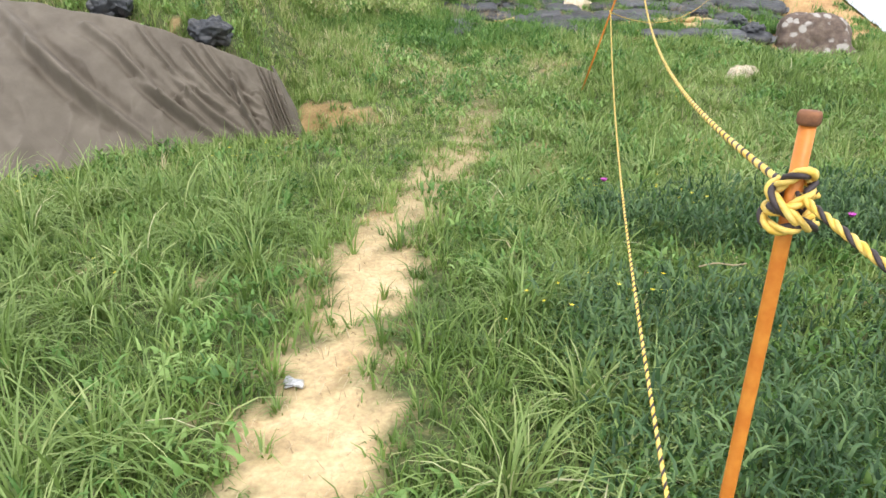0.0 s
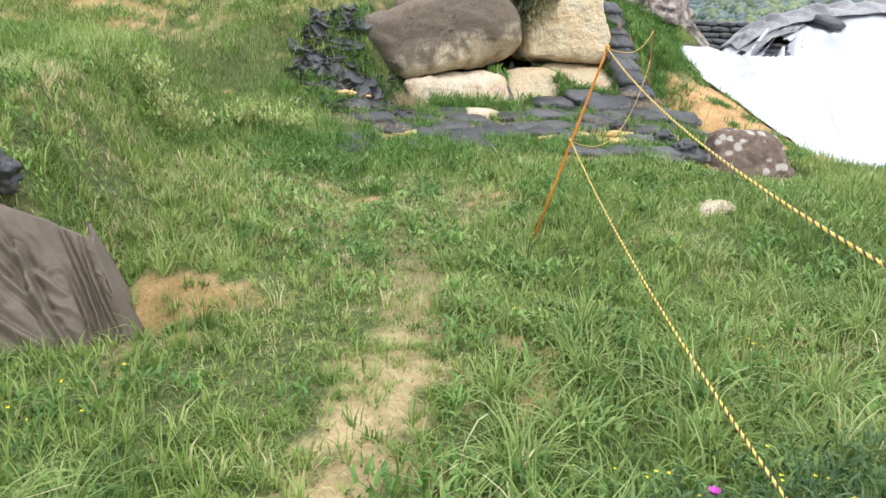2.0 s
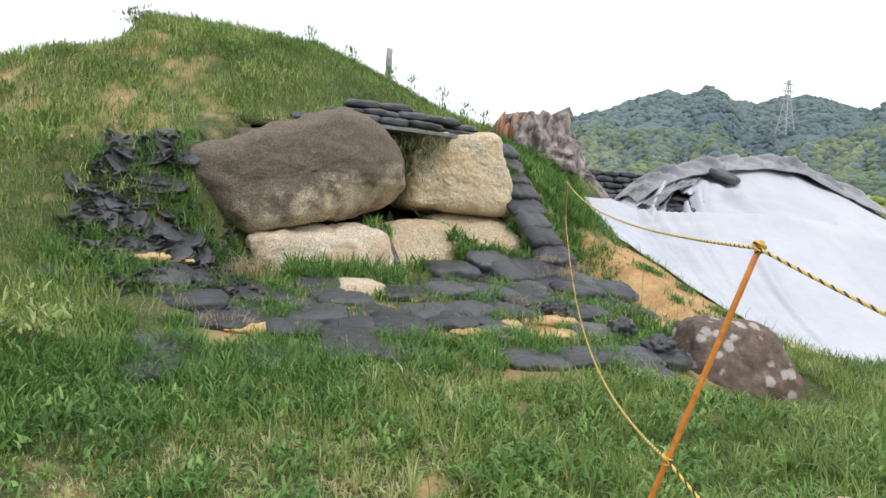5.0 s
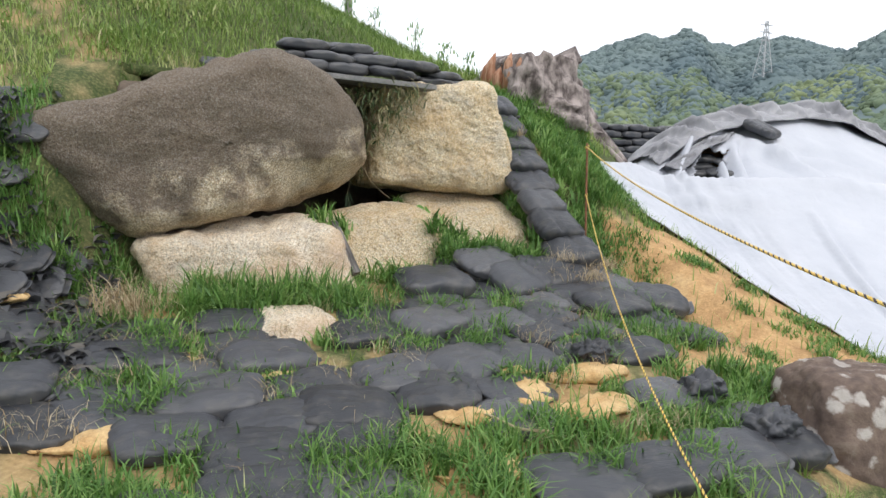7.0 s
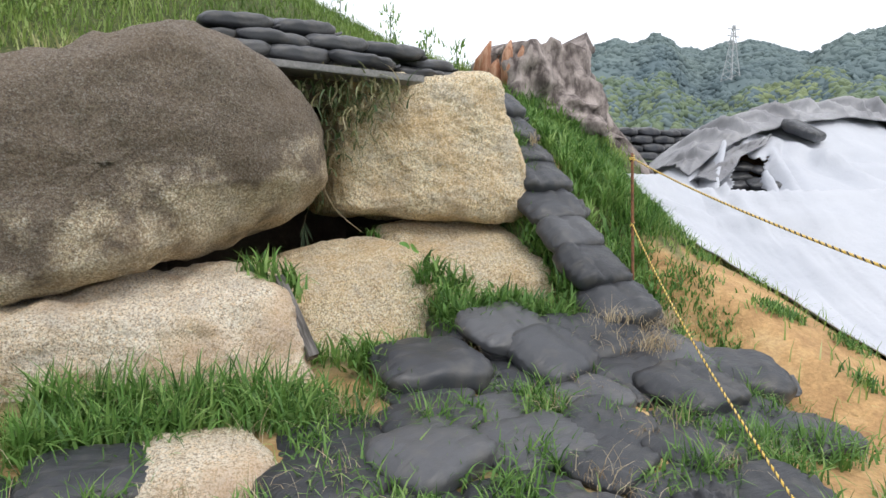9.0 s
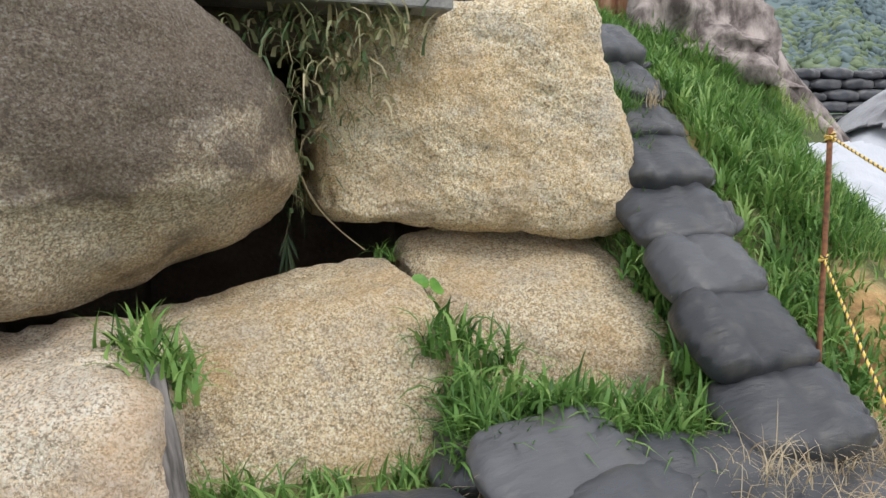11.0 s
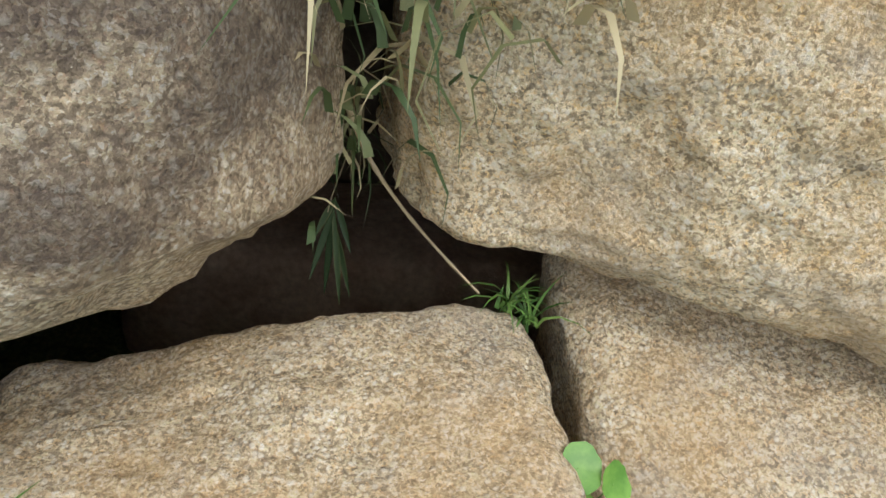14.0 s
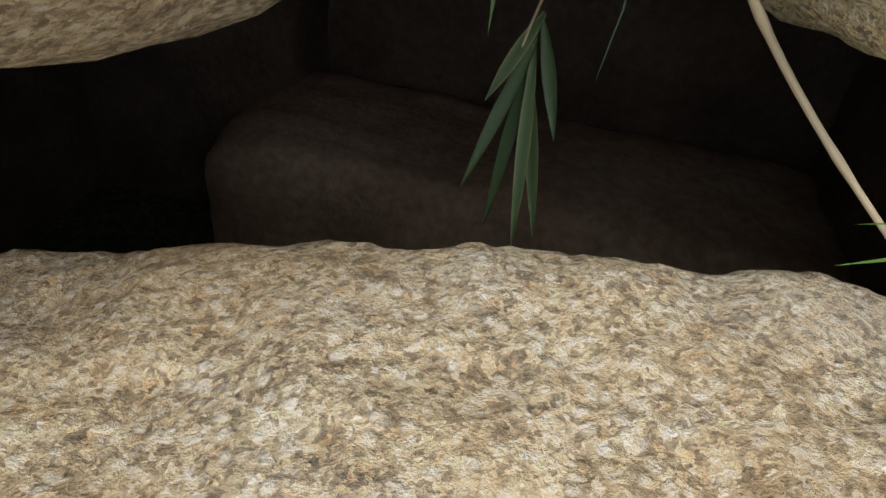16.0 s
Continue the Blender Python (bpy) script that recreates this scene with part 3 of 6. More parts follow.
def outline_stone(name, outline, front, depth, edge, amp, seed, material, label):
    """A boulder from its face outline in x and z; front(x, z) is the face's y, edge the radius of its rounding."""
    o = np.array(outline, float)
    o = np.concatenate((o, o[:1]))
    seg = np.r_[0, np.cumsum(np.linalg.norm(np.diff(o, axis=0), axis=1))]
    na = 110
    t = np.linspace(0, seg[-1], na + 1)[:-1]
    ring = np.stack((np.interp(t, seg, o[:, 0]), np.interp(t, seg, o[:, 1])), -1)
    for _ in range(3):
        ring = 0.5 * ring + 0.25 * (np.roll(ring, 1, 0) + np.roll(ring, -1, 0))
    c = ring.mean(0)
    ring = c + (ring - c) * 1.035
    verts, faces = [], []
    profile = [(s, 0.0) for s in np.linspace(0.003, 0.72, 20)]
    profile += [(0.72 + 0.28 * math.sin(a), edge * (1 - math.cos(a))) for a in np.linspace(0.12, 1.5, 14)]
    profile += [(1.0 - 0.12 * q, edge + (depth - edge) * q) for q in np.linspace(0.05, 1, 10)]
    profile += [(s, depth) for s in (0.7, 0.4, 0.05)]
    for s, dy in profile:
        p = c + (ring - c) * s
        for x, z in p:
            verts.append((x, front(x, z) + dy, z))
    for r in range(len(profile) - 1):
        for i in range(na):
            j = (i + 1) % na
            faces.append((r * na + i, r * na + j, (r + 1) * na + j, (r + 1) * na + i))
    v = np.array(verts)
    area = np.cross(v[faces[20][1]] - v[faces[20][0]], v[faces[20][3]] - v[faces[20][0]])
    if area[1] > 0:
        faces = [q[::-1] for q in faces]
    v = roughen(v, faces, amp, 1.7, seed)
    v = roughen(v, faces, amp * 0.5, 6, seed + 40)
    tri = [tuple(range(na)), tuple(range((len(profile) - 1) * na, len(profile) * na))]
    tri = [tri[0], tri[1][::-1]] if area[1] <= 0 else [tri[0][::-1], tri[1]]
    base = np.array((c[0], v[:, 1].mean(), v[:, 2].min()))
    ob = mesh_object(name, v - base, [tuple(q) for q in faces] + tri, material)
    ob.location = base
    return tagged(ob, label, "boulder", "stones of the chamber mouth")


outline_stone(
    "boulder",
    [(0.57, 2.15), (0.76, 2.36), (1.22, 2.52), (1.73, 2.72), (2.28, 2.9), (2.6, 2.99), (2.86, 2.95), (3.14, 2.82), (3.36, 2.67), (3.54, 2.5), (3.62, 2.28),
     (3.6, 2.02), (3.46, 1.83), (3.2, 1.71), (2.85, 1.64), (2.44, 1.58), (1.93, 1.5), (1.5, 1.45), (1.27, 1.56), (1.0, 1.77), (0.78, 2.0)],
    lambda x, z: 13.82 + 0.5 * max(0, x - 2.55) ** 1.35 + 0.25 * max(0, 1.5 - x) ** 1.5 + 0.12 * max(0, z - 2.4) + 1.3 * max(0, 2.08 - z) * min(1, max(0, (x - 2.3) / 0.8)),
    1.35, 0.3, 0.05, 1, GRANITE_DARK, "huge brown-grey weathered granite boulder resting on smaller stones")
block_stone("boulder", ((3.7, 14.77, 1.805), (5.38, 14.26, 1.71), (3.84, 14.76, 2.88), (5.1, 14.5, 2.95), (3.75, 15.7, 1.75), (5.4, 15.6, 1.65), (3.8, 15.7, 2.8), (5.2, 15.6, 2.85)),
            8, 0.045, 2, GRANITE_LIGHT, "squarish tan coarse-grained granite block above lower stones", 80)
block_stone("boulder", ((1.62, 13.74, 0.85), (3.24, 13.2, 0.82), (1.36, 13.9, 1.4), (3.08, 13.52, 1.48), (1.5, 14.5, 0.85), (3.1, 14.5, 0.85), (1.45, 14.45, 1.44), (3.05, 14.5, 1.58)),
            6, 0.06, 3, GRANITE_PALE, "low pale pinkish granite stone under the huge boulder", 40)
block_stone("boulder", ((3.2, 13.6, 0.55), (4.1, 13.52, 0.55), (2.98, 14.3, 1.52), (4.2, 14.08, 1.58), (3.0, 14.75, 0.6), (4.1, 14.85, 0.6), (2.86, 14.72, 1.475), (4.13, 14.87, 1.705)),
            8, 0.03, 4, GRANITE, "low tan granite stone with a flat top at the gap", 90)
block_stone("boulder", ((4.34, 14.15, 0.8), (5.18, 13.62, 0.85), (4.2, 14.52, 1.5), (5.2, 13.88, 1.42), (4.24, 15.3, 0.8), (5.3, 15.2, 0.8), (4.16, 15.1, 1.75), (5.35, 14.9, 1.78)),
            7, 0.03, 5, GRANITE, "low tan granite stone half hidden by grass", 72)
block_stone("rock", ((2.02, 12.35, 0.82), (2.78, 12.3, 0.82), (2.12, 12.6, 0.99), (2.7, 12.55, 0.98), (2.1, 13.1, 0.85), (2.7, 13.1, 0.85), (2.2, 12.98, 1.03), (2.66, 12.98, 1.02)),
            4, 0.018, 6, GRANITE_PALE, "small pale granite rock set among sandbags", 30, 3)
block_stone("rock", ((4.8, 10.2, 0.1), (5.9, 9.7, 0.0), (4.95, 10.45, 0.88), (5.72, 10.08, 0.9), (5.2, 11.2, 0.2), (6.4, 10.8, 0.1), (5.2, 10.95, 0.9), (6.1, 10.7, 0.8)),
            5, 0.06, 7, LICHEN, "dark reddish-brown rock blotched with pale lichen", 30, 2)
block_stone("rock", ((3.15, 7.7, 0.28), (3.6, 7.65, 0.28), (3.2, 7.75, 0.5), (3.5, 7.72, 0.52), (3.2, 8.0, 0.28), (3.65, 7.95, 0.28), (3.25, 7.95, 0.5), (3.55, 7.92, 0.48)),
            4, 0.03, 8, GRANITE_PALE, "small flat pale rock lying in tall grass", 14, 5)
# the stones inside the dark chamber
# only the first keeps its own colour; the others are darkened for shade
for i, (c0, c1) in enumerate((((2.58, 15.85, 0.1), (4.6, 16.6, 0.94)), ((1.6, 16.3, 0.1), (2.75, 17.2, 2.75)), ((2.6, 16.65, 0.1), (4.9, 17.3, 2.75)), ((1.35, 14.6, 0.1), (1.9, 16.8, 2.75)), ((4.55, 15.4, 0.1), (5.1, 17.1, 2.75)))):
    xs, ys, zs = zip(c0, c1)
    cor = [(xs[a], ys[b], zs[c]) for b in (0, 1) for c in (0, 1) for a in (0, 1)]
    block_stone("chamber_stone", [cor[0], cor[1], cor[2], cor[3], cor[4], cor[5], cor[6], cor[7]], 9, 0.03, 10 + i, CHAMBER if i == 0 else CHAMBER_SHADED, "dim wall stone inside the dark chamber", 16)["group"] = "stones inside the chamber"
roof = block_stone("capstone", ((2.3, 14.9, 2.62), (4.0, 14.85, 2.6), (2.3, 14.9, 2.84), (4.0, 14.85, 2.84), (1.5, 17.2, 2.62), (4.9, 17.2, 2.6), (1.5, 17.2, 2.84), (4.9, 17.2, 2.84)), 14, 0.02, 20, CHAMBER_SHADED, "roof slab over the chamber, its colour darkened for shade", 14)
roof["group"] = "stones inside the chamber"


# ---------------------------------------------------------------- sandbags
def bag_mesh(seed):
    g = np.random.default_rng(seed)
    v, f = cube_grid(13)
    p = v / ((np.abs(v) ** 3.7).sum(1)[:, None] ** (1 / 3.7))
    L, W, H = 0.29 * g.uniform(0.92, 1.08), 0.21 * g.uniform(0.92, 1.1), 0.075 * g.uniform(0.85, 1.15)
    x, y, z = p.T
    flat = 1 - 0.5 * np.abs(x) ** 5
    ends = 1 + 0.1 * np.abs(x) ** 3
    out = np.stack((x * L, y * W * ends, z * H * flat), -1)
    out[:, 2] += 0.012 * np.sin(x * 5 + seed) * (1 - z * z)
    out = roughen(out, f, 0.014, 5, seed)
    top_ = np.clip(z * 3, 0, 1)
    slack = fbm(x * 1.2 + seed, y * 1.2, seed + 11)
    out[:, 2] -= 0.013 * np.exp(-((np.sin(4.5 * y + 2.5 * x + 9 * slack + seed)) / 0.28) ** 2) * top_ * np.abs(x)
    out[:, 2] -= 0.016 * np.exp(-((x - 0.35 * math.sin(seed) + 0.5 * slack) / 0.1) ** 2) * top_
    out[:, 1] *= 1 - 0.12 * np.exp(-((x - 0.86) / 0.12) ** 2)
    out[:, 2] += 0.01 * np.sin(22 * y + 5 * slack) * top_ * np.clip(np.abs(x) - 0.45, 0, 1) * 2
    out[:, 2] -= out[:, 2].min()
    me = bpy.data.meshes.new("sandbag")
    me.from_pydata(out.tolist(), [], f)
    me.materials.append(BAG)
    me.polygons.foreach_set("use_smooth", [True] * len(me.polygons))
    me.update()
    return me


BAGS = [bag_mesh(s) for s in range(10)]


def hem_mesh(seed):
    """The folded, stitched mouth of a bag."""
    v, f = cube_grid(5)
    p = v / ((np.abs(v) ** 3).sum(1)[:, None] ** (1 / 3))
    out = p * np.array((0.055, 0.15, 0.012))
    out[:, 2] += 0.012 * np.sin(out[:, 1] * 45 + seed) + 0.3 * out[:, 0]
    out = roughen(out, f, 0.014, 14, seed + 9)
    me = bpy.data.meshes.new("hem")
    me.from_pydata((out + np.array((0.285, 0, 0.05))).tolist(), [], f)
    me.materials.append(BAG)
    me.polygons.foreach_set("use_smooth", [True] * len(me.polygons))
    me.update()
    return me


HEMS = [hem_mesh(s) for s in range(4)]
bag_rng = np.random.default_rng(5)


def sandbag(x, y, z, yaw=0, pitch=0, roll=0, scale=1.0, squash=1.0, short=1.0, group="apron of sandbags", label="black woven sandbag weathered grey, lying on the slope"):
    ob = new("sandbag", BAGS[int(bag_rng.integers(len(BAGS)))])
    ob.matrix_world = pose(x, y, z, pitch, roll, yaw) @ Matrix.Diagonal((scale * short, scale, scale * squash, 1))
    hem = new("hem", HEMS[int(bag_rng.integers(4))])
    hem.parent = ob
    return tagged(ob, label, "sandbag", group)


def slope_bag(x, y, yaw, steepest=90, sink=0.035, **kw):
    e = 0.12
    tx = math.degrees(math.atan2(float(terrain(x, y + e) - terrain(x, y - e)), 2 * e))
    return sandbag(x, y, float(terrain(x, y)) - sink, yaw, min(tx, steepest), **kw)


row = 0
yy = 10.05
while yy < 13.75:
    lo, hi = (2.7 if yy < 10.6 else 0.35) + 0.25 * math.sin(row * 1.7), (4.9 if yy < 11.8 else 5.75 if yy < 13.3 else 5.3)
    xx = lo + (0.25 if row % 2 else 0)
    while xx < hi:
        jx, jy, ja, keep = bag_rng.uniform(-0.07, 0.07), bag_rng.uniform(-0.06, 0.06), bag_rng.uniform(-24, 24), bag_rng.random()
        blocked = (yy > 13.0 and xx < 3.25) or (yy > 13.3 and 3.1 < xx < 4.25) or (2.05 < xx < 2.75 and 12.3 < yy < 13.1)
        if not blocked and keep > 0.1 + 0.2 * (yy < 11.7) + 0.4 * (3.0 < xx < 4.0 and 10.4 < yy < 11.7):
            slope_bag(xx + jx, yy + jy, ja, scale=float(bag_rng.uniform(0.82, 1.02)), squash=float(bag_rng.uniform(0.65, 1.05)), roll=float(bag_rng.uniform(-6, 6)))
        xx += 0.49
    yy += 0.335
    row += 1
# column beside the squarish block
for k in range(8):
    q = k / 7
    sandbag(float(np.interp(q, (0, 0.3, 0.45, 0.7, 1), (5.34, 5.35, 5.39, 5.5, 5.62))) + 0.025 * math.sin(5 * k), 13.42 + 2.0 * q, 1.12 + 1.5 * q, bag_rng.uniform(-10, 10), 27 + bag_rng.uniform(-5, 5), bag_rng.uniform(-6, 6), 1.0, 1.32, 0.95 - 0.14 * q, "column of sandbags", "black woven sandbag stacked up the bank beside stone")
# bulging bags at the foot of the column
for x, y, a in ((4.55, 13.15, 20), (5.0, 12.95, -15), (5.5, 13.0, 25), (5.75, 12.72, -30), (5.2, 12.6, 10), (5.35, 13.3, 8), (4.9, 13.28, -8), (4.4, 13.4, 12), (4.28, 13.7, 70), (3.75, 13.2, -5)):
    slope_bag(x, y, a, scale=1.15, squash=1.15)
# stack over the board
for lay, (x0, x1, y0) in enumerate(((3.0, 4.4, 14.82), (2.85, 4.45, 14.9), (3.1, 4.0, 15.0))):
    xx = x0
    while xx < x1:
        sandbag(xx, y0 + bag_rng.uniform(-0.04, 0.04), 2.9 + 0.11 * lay - 0.08 * max(0, xx - 4.2), bag_rng.uniform(-7, 7), 4, bag_rng.uniform(-4, 4), 0.95, 0.8, 1.0, "stack of sandbags", "black woven sandbag stacked flat over a grey board")
        xx += 0.47
for x, y, z, a in ((4.5, 14.98, 2.86, 8), (4.92, 15.02, 2.84, -10), (4.66, 15.12, 2.95, 4)):
    sandbag(x, y, z, a, 5, 0, 0.92, 0.8, 1.0, "stack of sandbags", "black woven sandbag stacked flat over a grey board")
for x, y, a in ((2.42, 15.2, 10), (2.8, 15.2, -6), (4.95, 15.2, 12)):
    sandbag(x, y, float(hill_surface(x, y)) - 0.07, a, 14, 0, 0.95, 1.1, 1.0, "stack of sandbags", "black woven sandbag on the grassy mound edge")
# slumped pile west of the huge boulder
for k in range(92):
    x, y = (bag_rng.uniform(-0.4, 1.3), bag_rng.uniform(12.0, 13.75)) if k < 64 else (bag_rng.uniform(-0.1, 1.15), bag_rng.uniform(13.2, 14.35))
    slope_bag(x, y, bag_rng.uniform(-50, 50), float(bag_rng.uniform(25, 50)), roll=float(bag_rng.uniform(-8, 8)), sink=0.065, scale=float(bag_rng.uniform(0.5, 0.82)), squash=float(bag_rng.uniform(0.5, 0.8)), group="slumped sandbags", label="torn black sandbag slumped on the bank")

bm = bmesh.new()
vs = bmesh.ops.create_cube(bm, size=1.0)["verts"]
bmesh.ops.transform(bm, verts=vs, matrix=pose(0.05, 0.08, 0.0, 0, 2.5, -3) @ Matrix.Diagonal((1.5, 0.75, 0.05, 1)))
bmesh.ops.bevel(bm, geom=bm.edges[:], offset=0.006, segments=2, affect="EDGES")
plank_mesh = bpy.data.meshes.new("board")
bm.to_mesh(plank_mesh)
bm.free()
plank_mesh.materials.append(BOARD)
plank = new("board", plank_mesh)
plank.location = (3.55, 14.74, 2.84)
tagged(plank, "flat grey board bridging two boulders under sandbags", "board")


# spilled soil from torn bags
def soil_lump(x, y, sx, sy, h, seed, material=SOIL, label="orange subsoil spilled from a torn sandbag"):
    v, f = cube_grid(12)
    p = v / ((np.abs(v) ** 2.4).sum(1)[:, None] ** (1 / 2.4))
    out = p * np.array((sx, sy, h))
    out = roughen(out, f, 0.24 * min(sx, sy), 0.7 / min(sx, sy), seed)
    out = roughen(out, f, 0.014, 22, seed + 3)
    ob = mesh_object("soil_lump", out, f, material)
    ob.location = (x, y, float(terrain(x, y)) + 0.01)
    return tagged(ob, label, "soil", "spilled soil")


for k, (x, y, sx, sy) in enumerate(((1.16, 11.6, 0.3, 0.16), (1.62, 10.75, 0.2, 0.14), (3.38, 11.35, 0.2, 0.2), (3.78, 11.05, 0.26, 0.1), (2.8, 10.75, 0.22, 0.16), (1.0, 12.5, 0.3, 0.08), (1.62, 12.3, 0.16, 0.07), (4.4, 12.1, 0.18, 0.1), (2.05, 11.95, 0.14, 0.08), (2.0, 10.8, 0.12, 0.1), (5.35, 12.72, 0.1, 0.12), (3.3, 12.75, 0.1, 0.08), (0.3, 12.9, 0.2, 0.14), (0.6, 13.1, 0.16, 0.1), (3.55, 11.7, 0.22, 0.14), (4.05, 11.5, 0.26, 0.12), (4.35, 11.85, 0.2, 0.12), (3.05, 11.2, 0.2, 0.12), (4.6, 12.5, 0.12, 0.08), (3.9, 12.3, 0.1, 0.07))):
    soil_lump(x, y, sx * 1.15, sy * 1.3, 0.032, 30 + k)



# ---------------------------------------------------------------- sheets
def draped(name, low, high, back, nu, nv, material, wrinkle, seed, belly=0.12, gap=None, sink=0.0, hollow=1.0, pleats=0.0, lip=None, creases=()):
    """A sheet from the foot line low over the crest line high and on down behind by back metres; each line is x, y, z arrays over 0..1."""
    u = np.linspace(0, 1, nu)
    v = np.linspace(0, 1.35, nv)
    U, V = np.meshgrid(u, v)
    t = np.linspace(0, 1, len(low))
    lo = np.stack([np.interp(U, t, [p[k] for p in low]) for k in range(3)], -1)
    t = np.linspace(0, 1, len(high))
    hi = np.stack([np.interp(U, t, [p[k] for p in high]) for k in range(3)], -1)
    w = np.clip(V, 0, 1)[..., None]
    P = lo * (1 - w) + hi * w
    P[..., 2] = lo[..., 2] + (hi[..., 2] - lo[..., 2]) * w[..., 0] ** hollow
    P[..., 2] += belly * np.sin(np.pi * w[..., 0]) * np.linalg.norm(hi - lo, axis=-1) * 0.5
    nf = min(nu, 150)
    over = np.clip(V - 1, 0, None) / 0.35
    P[..., 1] += over * back
    P[..., 2] -= over ** 1.3 * back * 0.55
    size = np.linalg.norm(hi - lo, axis=-1)
    fold = wrinkle * (fbm(U * nf / 14.0, V * 1.6, seed, 4) + 0.6 * fbm(U * nf / 5.0 + 3 * V, V * 5, seed + 9, 3)) * np.clip(size, 0, 1)
    if pleats:
        ph = U * nf * 0.22 - V * 8.0 + 12 * fbm(U * 6, V * 2, seed + 3)
        ridge_ = (1 - np.abs(np.sin(ph))) ** 2.2 * np.clip(fbm(U * 12, V * 3, seed + 5) * 2 + 0.7, 0, 1.3)
        fold = fold + pleats * ridge_ * np.sin(np.pi * np.clip(V, 0.02, 1) ** 0.7)
    for u0, v0, u1, v1, depth, width in creases:
        du, dv = (u1 - u0) * 9, (v1 - v0) * 4.5
        s = np.clip(((U - u0) * 9 * du + (V - v0) * 4.5 * dv) / (du * du + dv * dv), 0, 1)
        bow = 0.12 * np.sin(np.pi * s) * math.sin(37 * u0 + 11 * v1)
        dist = np.hypot((U - u0) * 9 - s * du - bow, (V - v0) * 4.5 - s * dv)
        fold = fold + depth * (np.exp(-((dist / width) ** 2)) - 0.45 * np.exp(-(((dist - 1.7 * width) / width) ** 2))) * (0.35 + 0.65 * np.sin(np.pi * np.clip(s, 0.04, 0.96)))
    if lip:
        edge, rise = np.interp(U, lip[0], lip[1]) + 0.012 * fbm(U * 30, U * 0 + 2, seed + 2), lip[2]
        fold = fold + rise * np.clip(V / edge, 0, 1) ** 2.5 * np.clip((edge + 0.014 - V) / 0.014, 0, 1) * np.clip(U * 8, 0, 1)
    P[..., 2] += fold - sink
    P[..., 1] -= fold * 0.7
    ids = np.arange(nu * nv).reshape(nv, nu)
    q = np.stack((ids[:-1, :-1], ids[:-1, 1:], ids[1:, 1:], ids[1:, :-1]), -1).reshape(-1, 4)
    flat = P.reshape(-1, 3)
    if gap:
        c = flat[q].mean(1)
        q = q[~gap(c)]
    ob = mesh_object(name, flat, q, material)
    sol = ob.modifiers.new("thickness", "SOLIDIFY")
    sol.thickness, sol.offset = 0.012, 1.0
    return ob


LOW_W = [(6.88, 15.25, 2.05), (7.1, 14.4, 1.52), (7.42, 13.35, 0.98), (7.42, 12.35, 0.64), (7.25, 11.4, 0.42), (7.4, 10.6, 0.3), (8.4, 10.0, 0.22), (10.5, 9.8, 0.15), (13.0, 9.7, 0.1), (16.0, 9.8, 0.0), (19.0, 10.5, -0.1)]
HIGH_W = [(6.92, 15.3, 2.08), (7.9, 16.0, 1.98), (8.8, 16.35, 2.0), (9.4, 16.5, 2.38), (10.3, 16.6, 2.8), (11.6, 16.7, 3.0), (12.65, 16.7, 3.12), (13.7, 16.7, 3.05), (15.2, 16.7, 2.68), (17.0, 16.6, 2.1), (19.0, 16.5, 1.0)]


def torn(c):
    """The ragged slit in the sheet above the fold."""
    a, b = np.array((8.64, 15.0)), np.array((9.9, 15.86))
    d = (b - a) / np.linalg.norm(b - a)
    s = (c[:, :2] - a) @ d / np.linalg.norm(b - a)
    w = (c[:, 0] - a[0]) * -d[1] + (c[:, 1] - a[1]) * d[0]
    return (s > 0.3) & (s < 1.0 + 0.05 * np.sin(23 * w)) & (np.abs(w) < 0.19 + 0.03 * np.sin(19 * s))


SHEET_FOLDS = [(0.43, 0.95, 0.34, 0.7, 0.16, 0.1), (0.44, 0.92, 0.385, 0.68, 0.15, 0.09), (0.45, 0.9, 0.42, 0.68, 0.14, 0.09), (0.46, 0.88, 0.56, 0.7, 0.12, 0.1), (0.5, 0.8, 0.68, 0.69, 0.13, 0.09),
               (0.4, 0.97, 0.27, 0.78, 0.16, 0.12), (0.36, 0.96, 0.25, 0.72, 0.15, 0.09), (0.12, 0.6, 0.42, 0.55, 0.05, 0.14), (0.5, 0.62, 0.78, 0.5, 0.05, 0.12), (0.47, 0.5, 0.5, 0.1, 0.04, 0.06), (0.62, 0.55, 0.63, 0.2, 0.03, 0.06)]
white = draped("ground_sheet", LOW_W, HIGH_W, 1.6, 340, 170, TARP_WHITE, 0.07, 70, 0.0, torn, 0.0, 1.4, 0.0, ((0, 0.15, 0.3, 0.4, 0.6, 1), (0.9, 0.8, 0.68, 0.64, 0.6, 0.6), 0.26), SHEET_FOLDS)
tagged(white, "white silver sheet draped over a spoil heap, torn and creased", "tarpaulin")
heap = draped("spoil_heap", LOW_W, HIGH_W, 1.6, 60, 26, SOIL, 0.1, 70, 0.0, None, 0.3, 1.4)
tagged(heap, "orange spoil heap under the white sheet", "spoil heap", kind="structure")
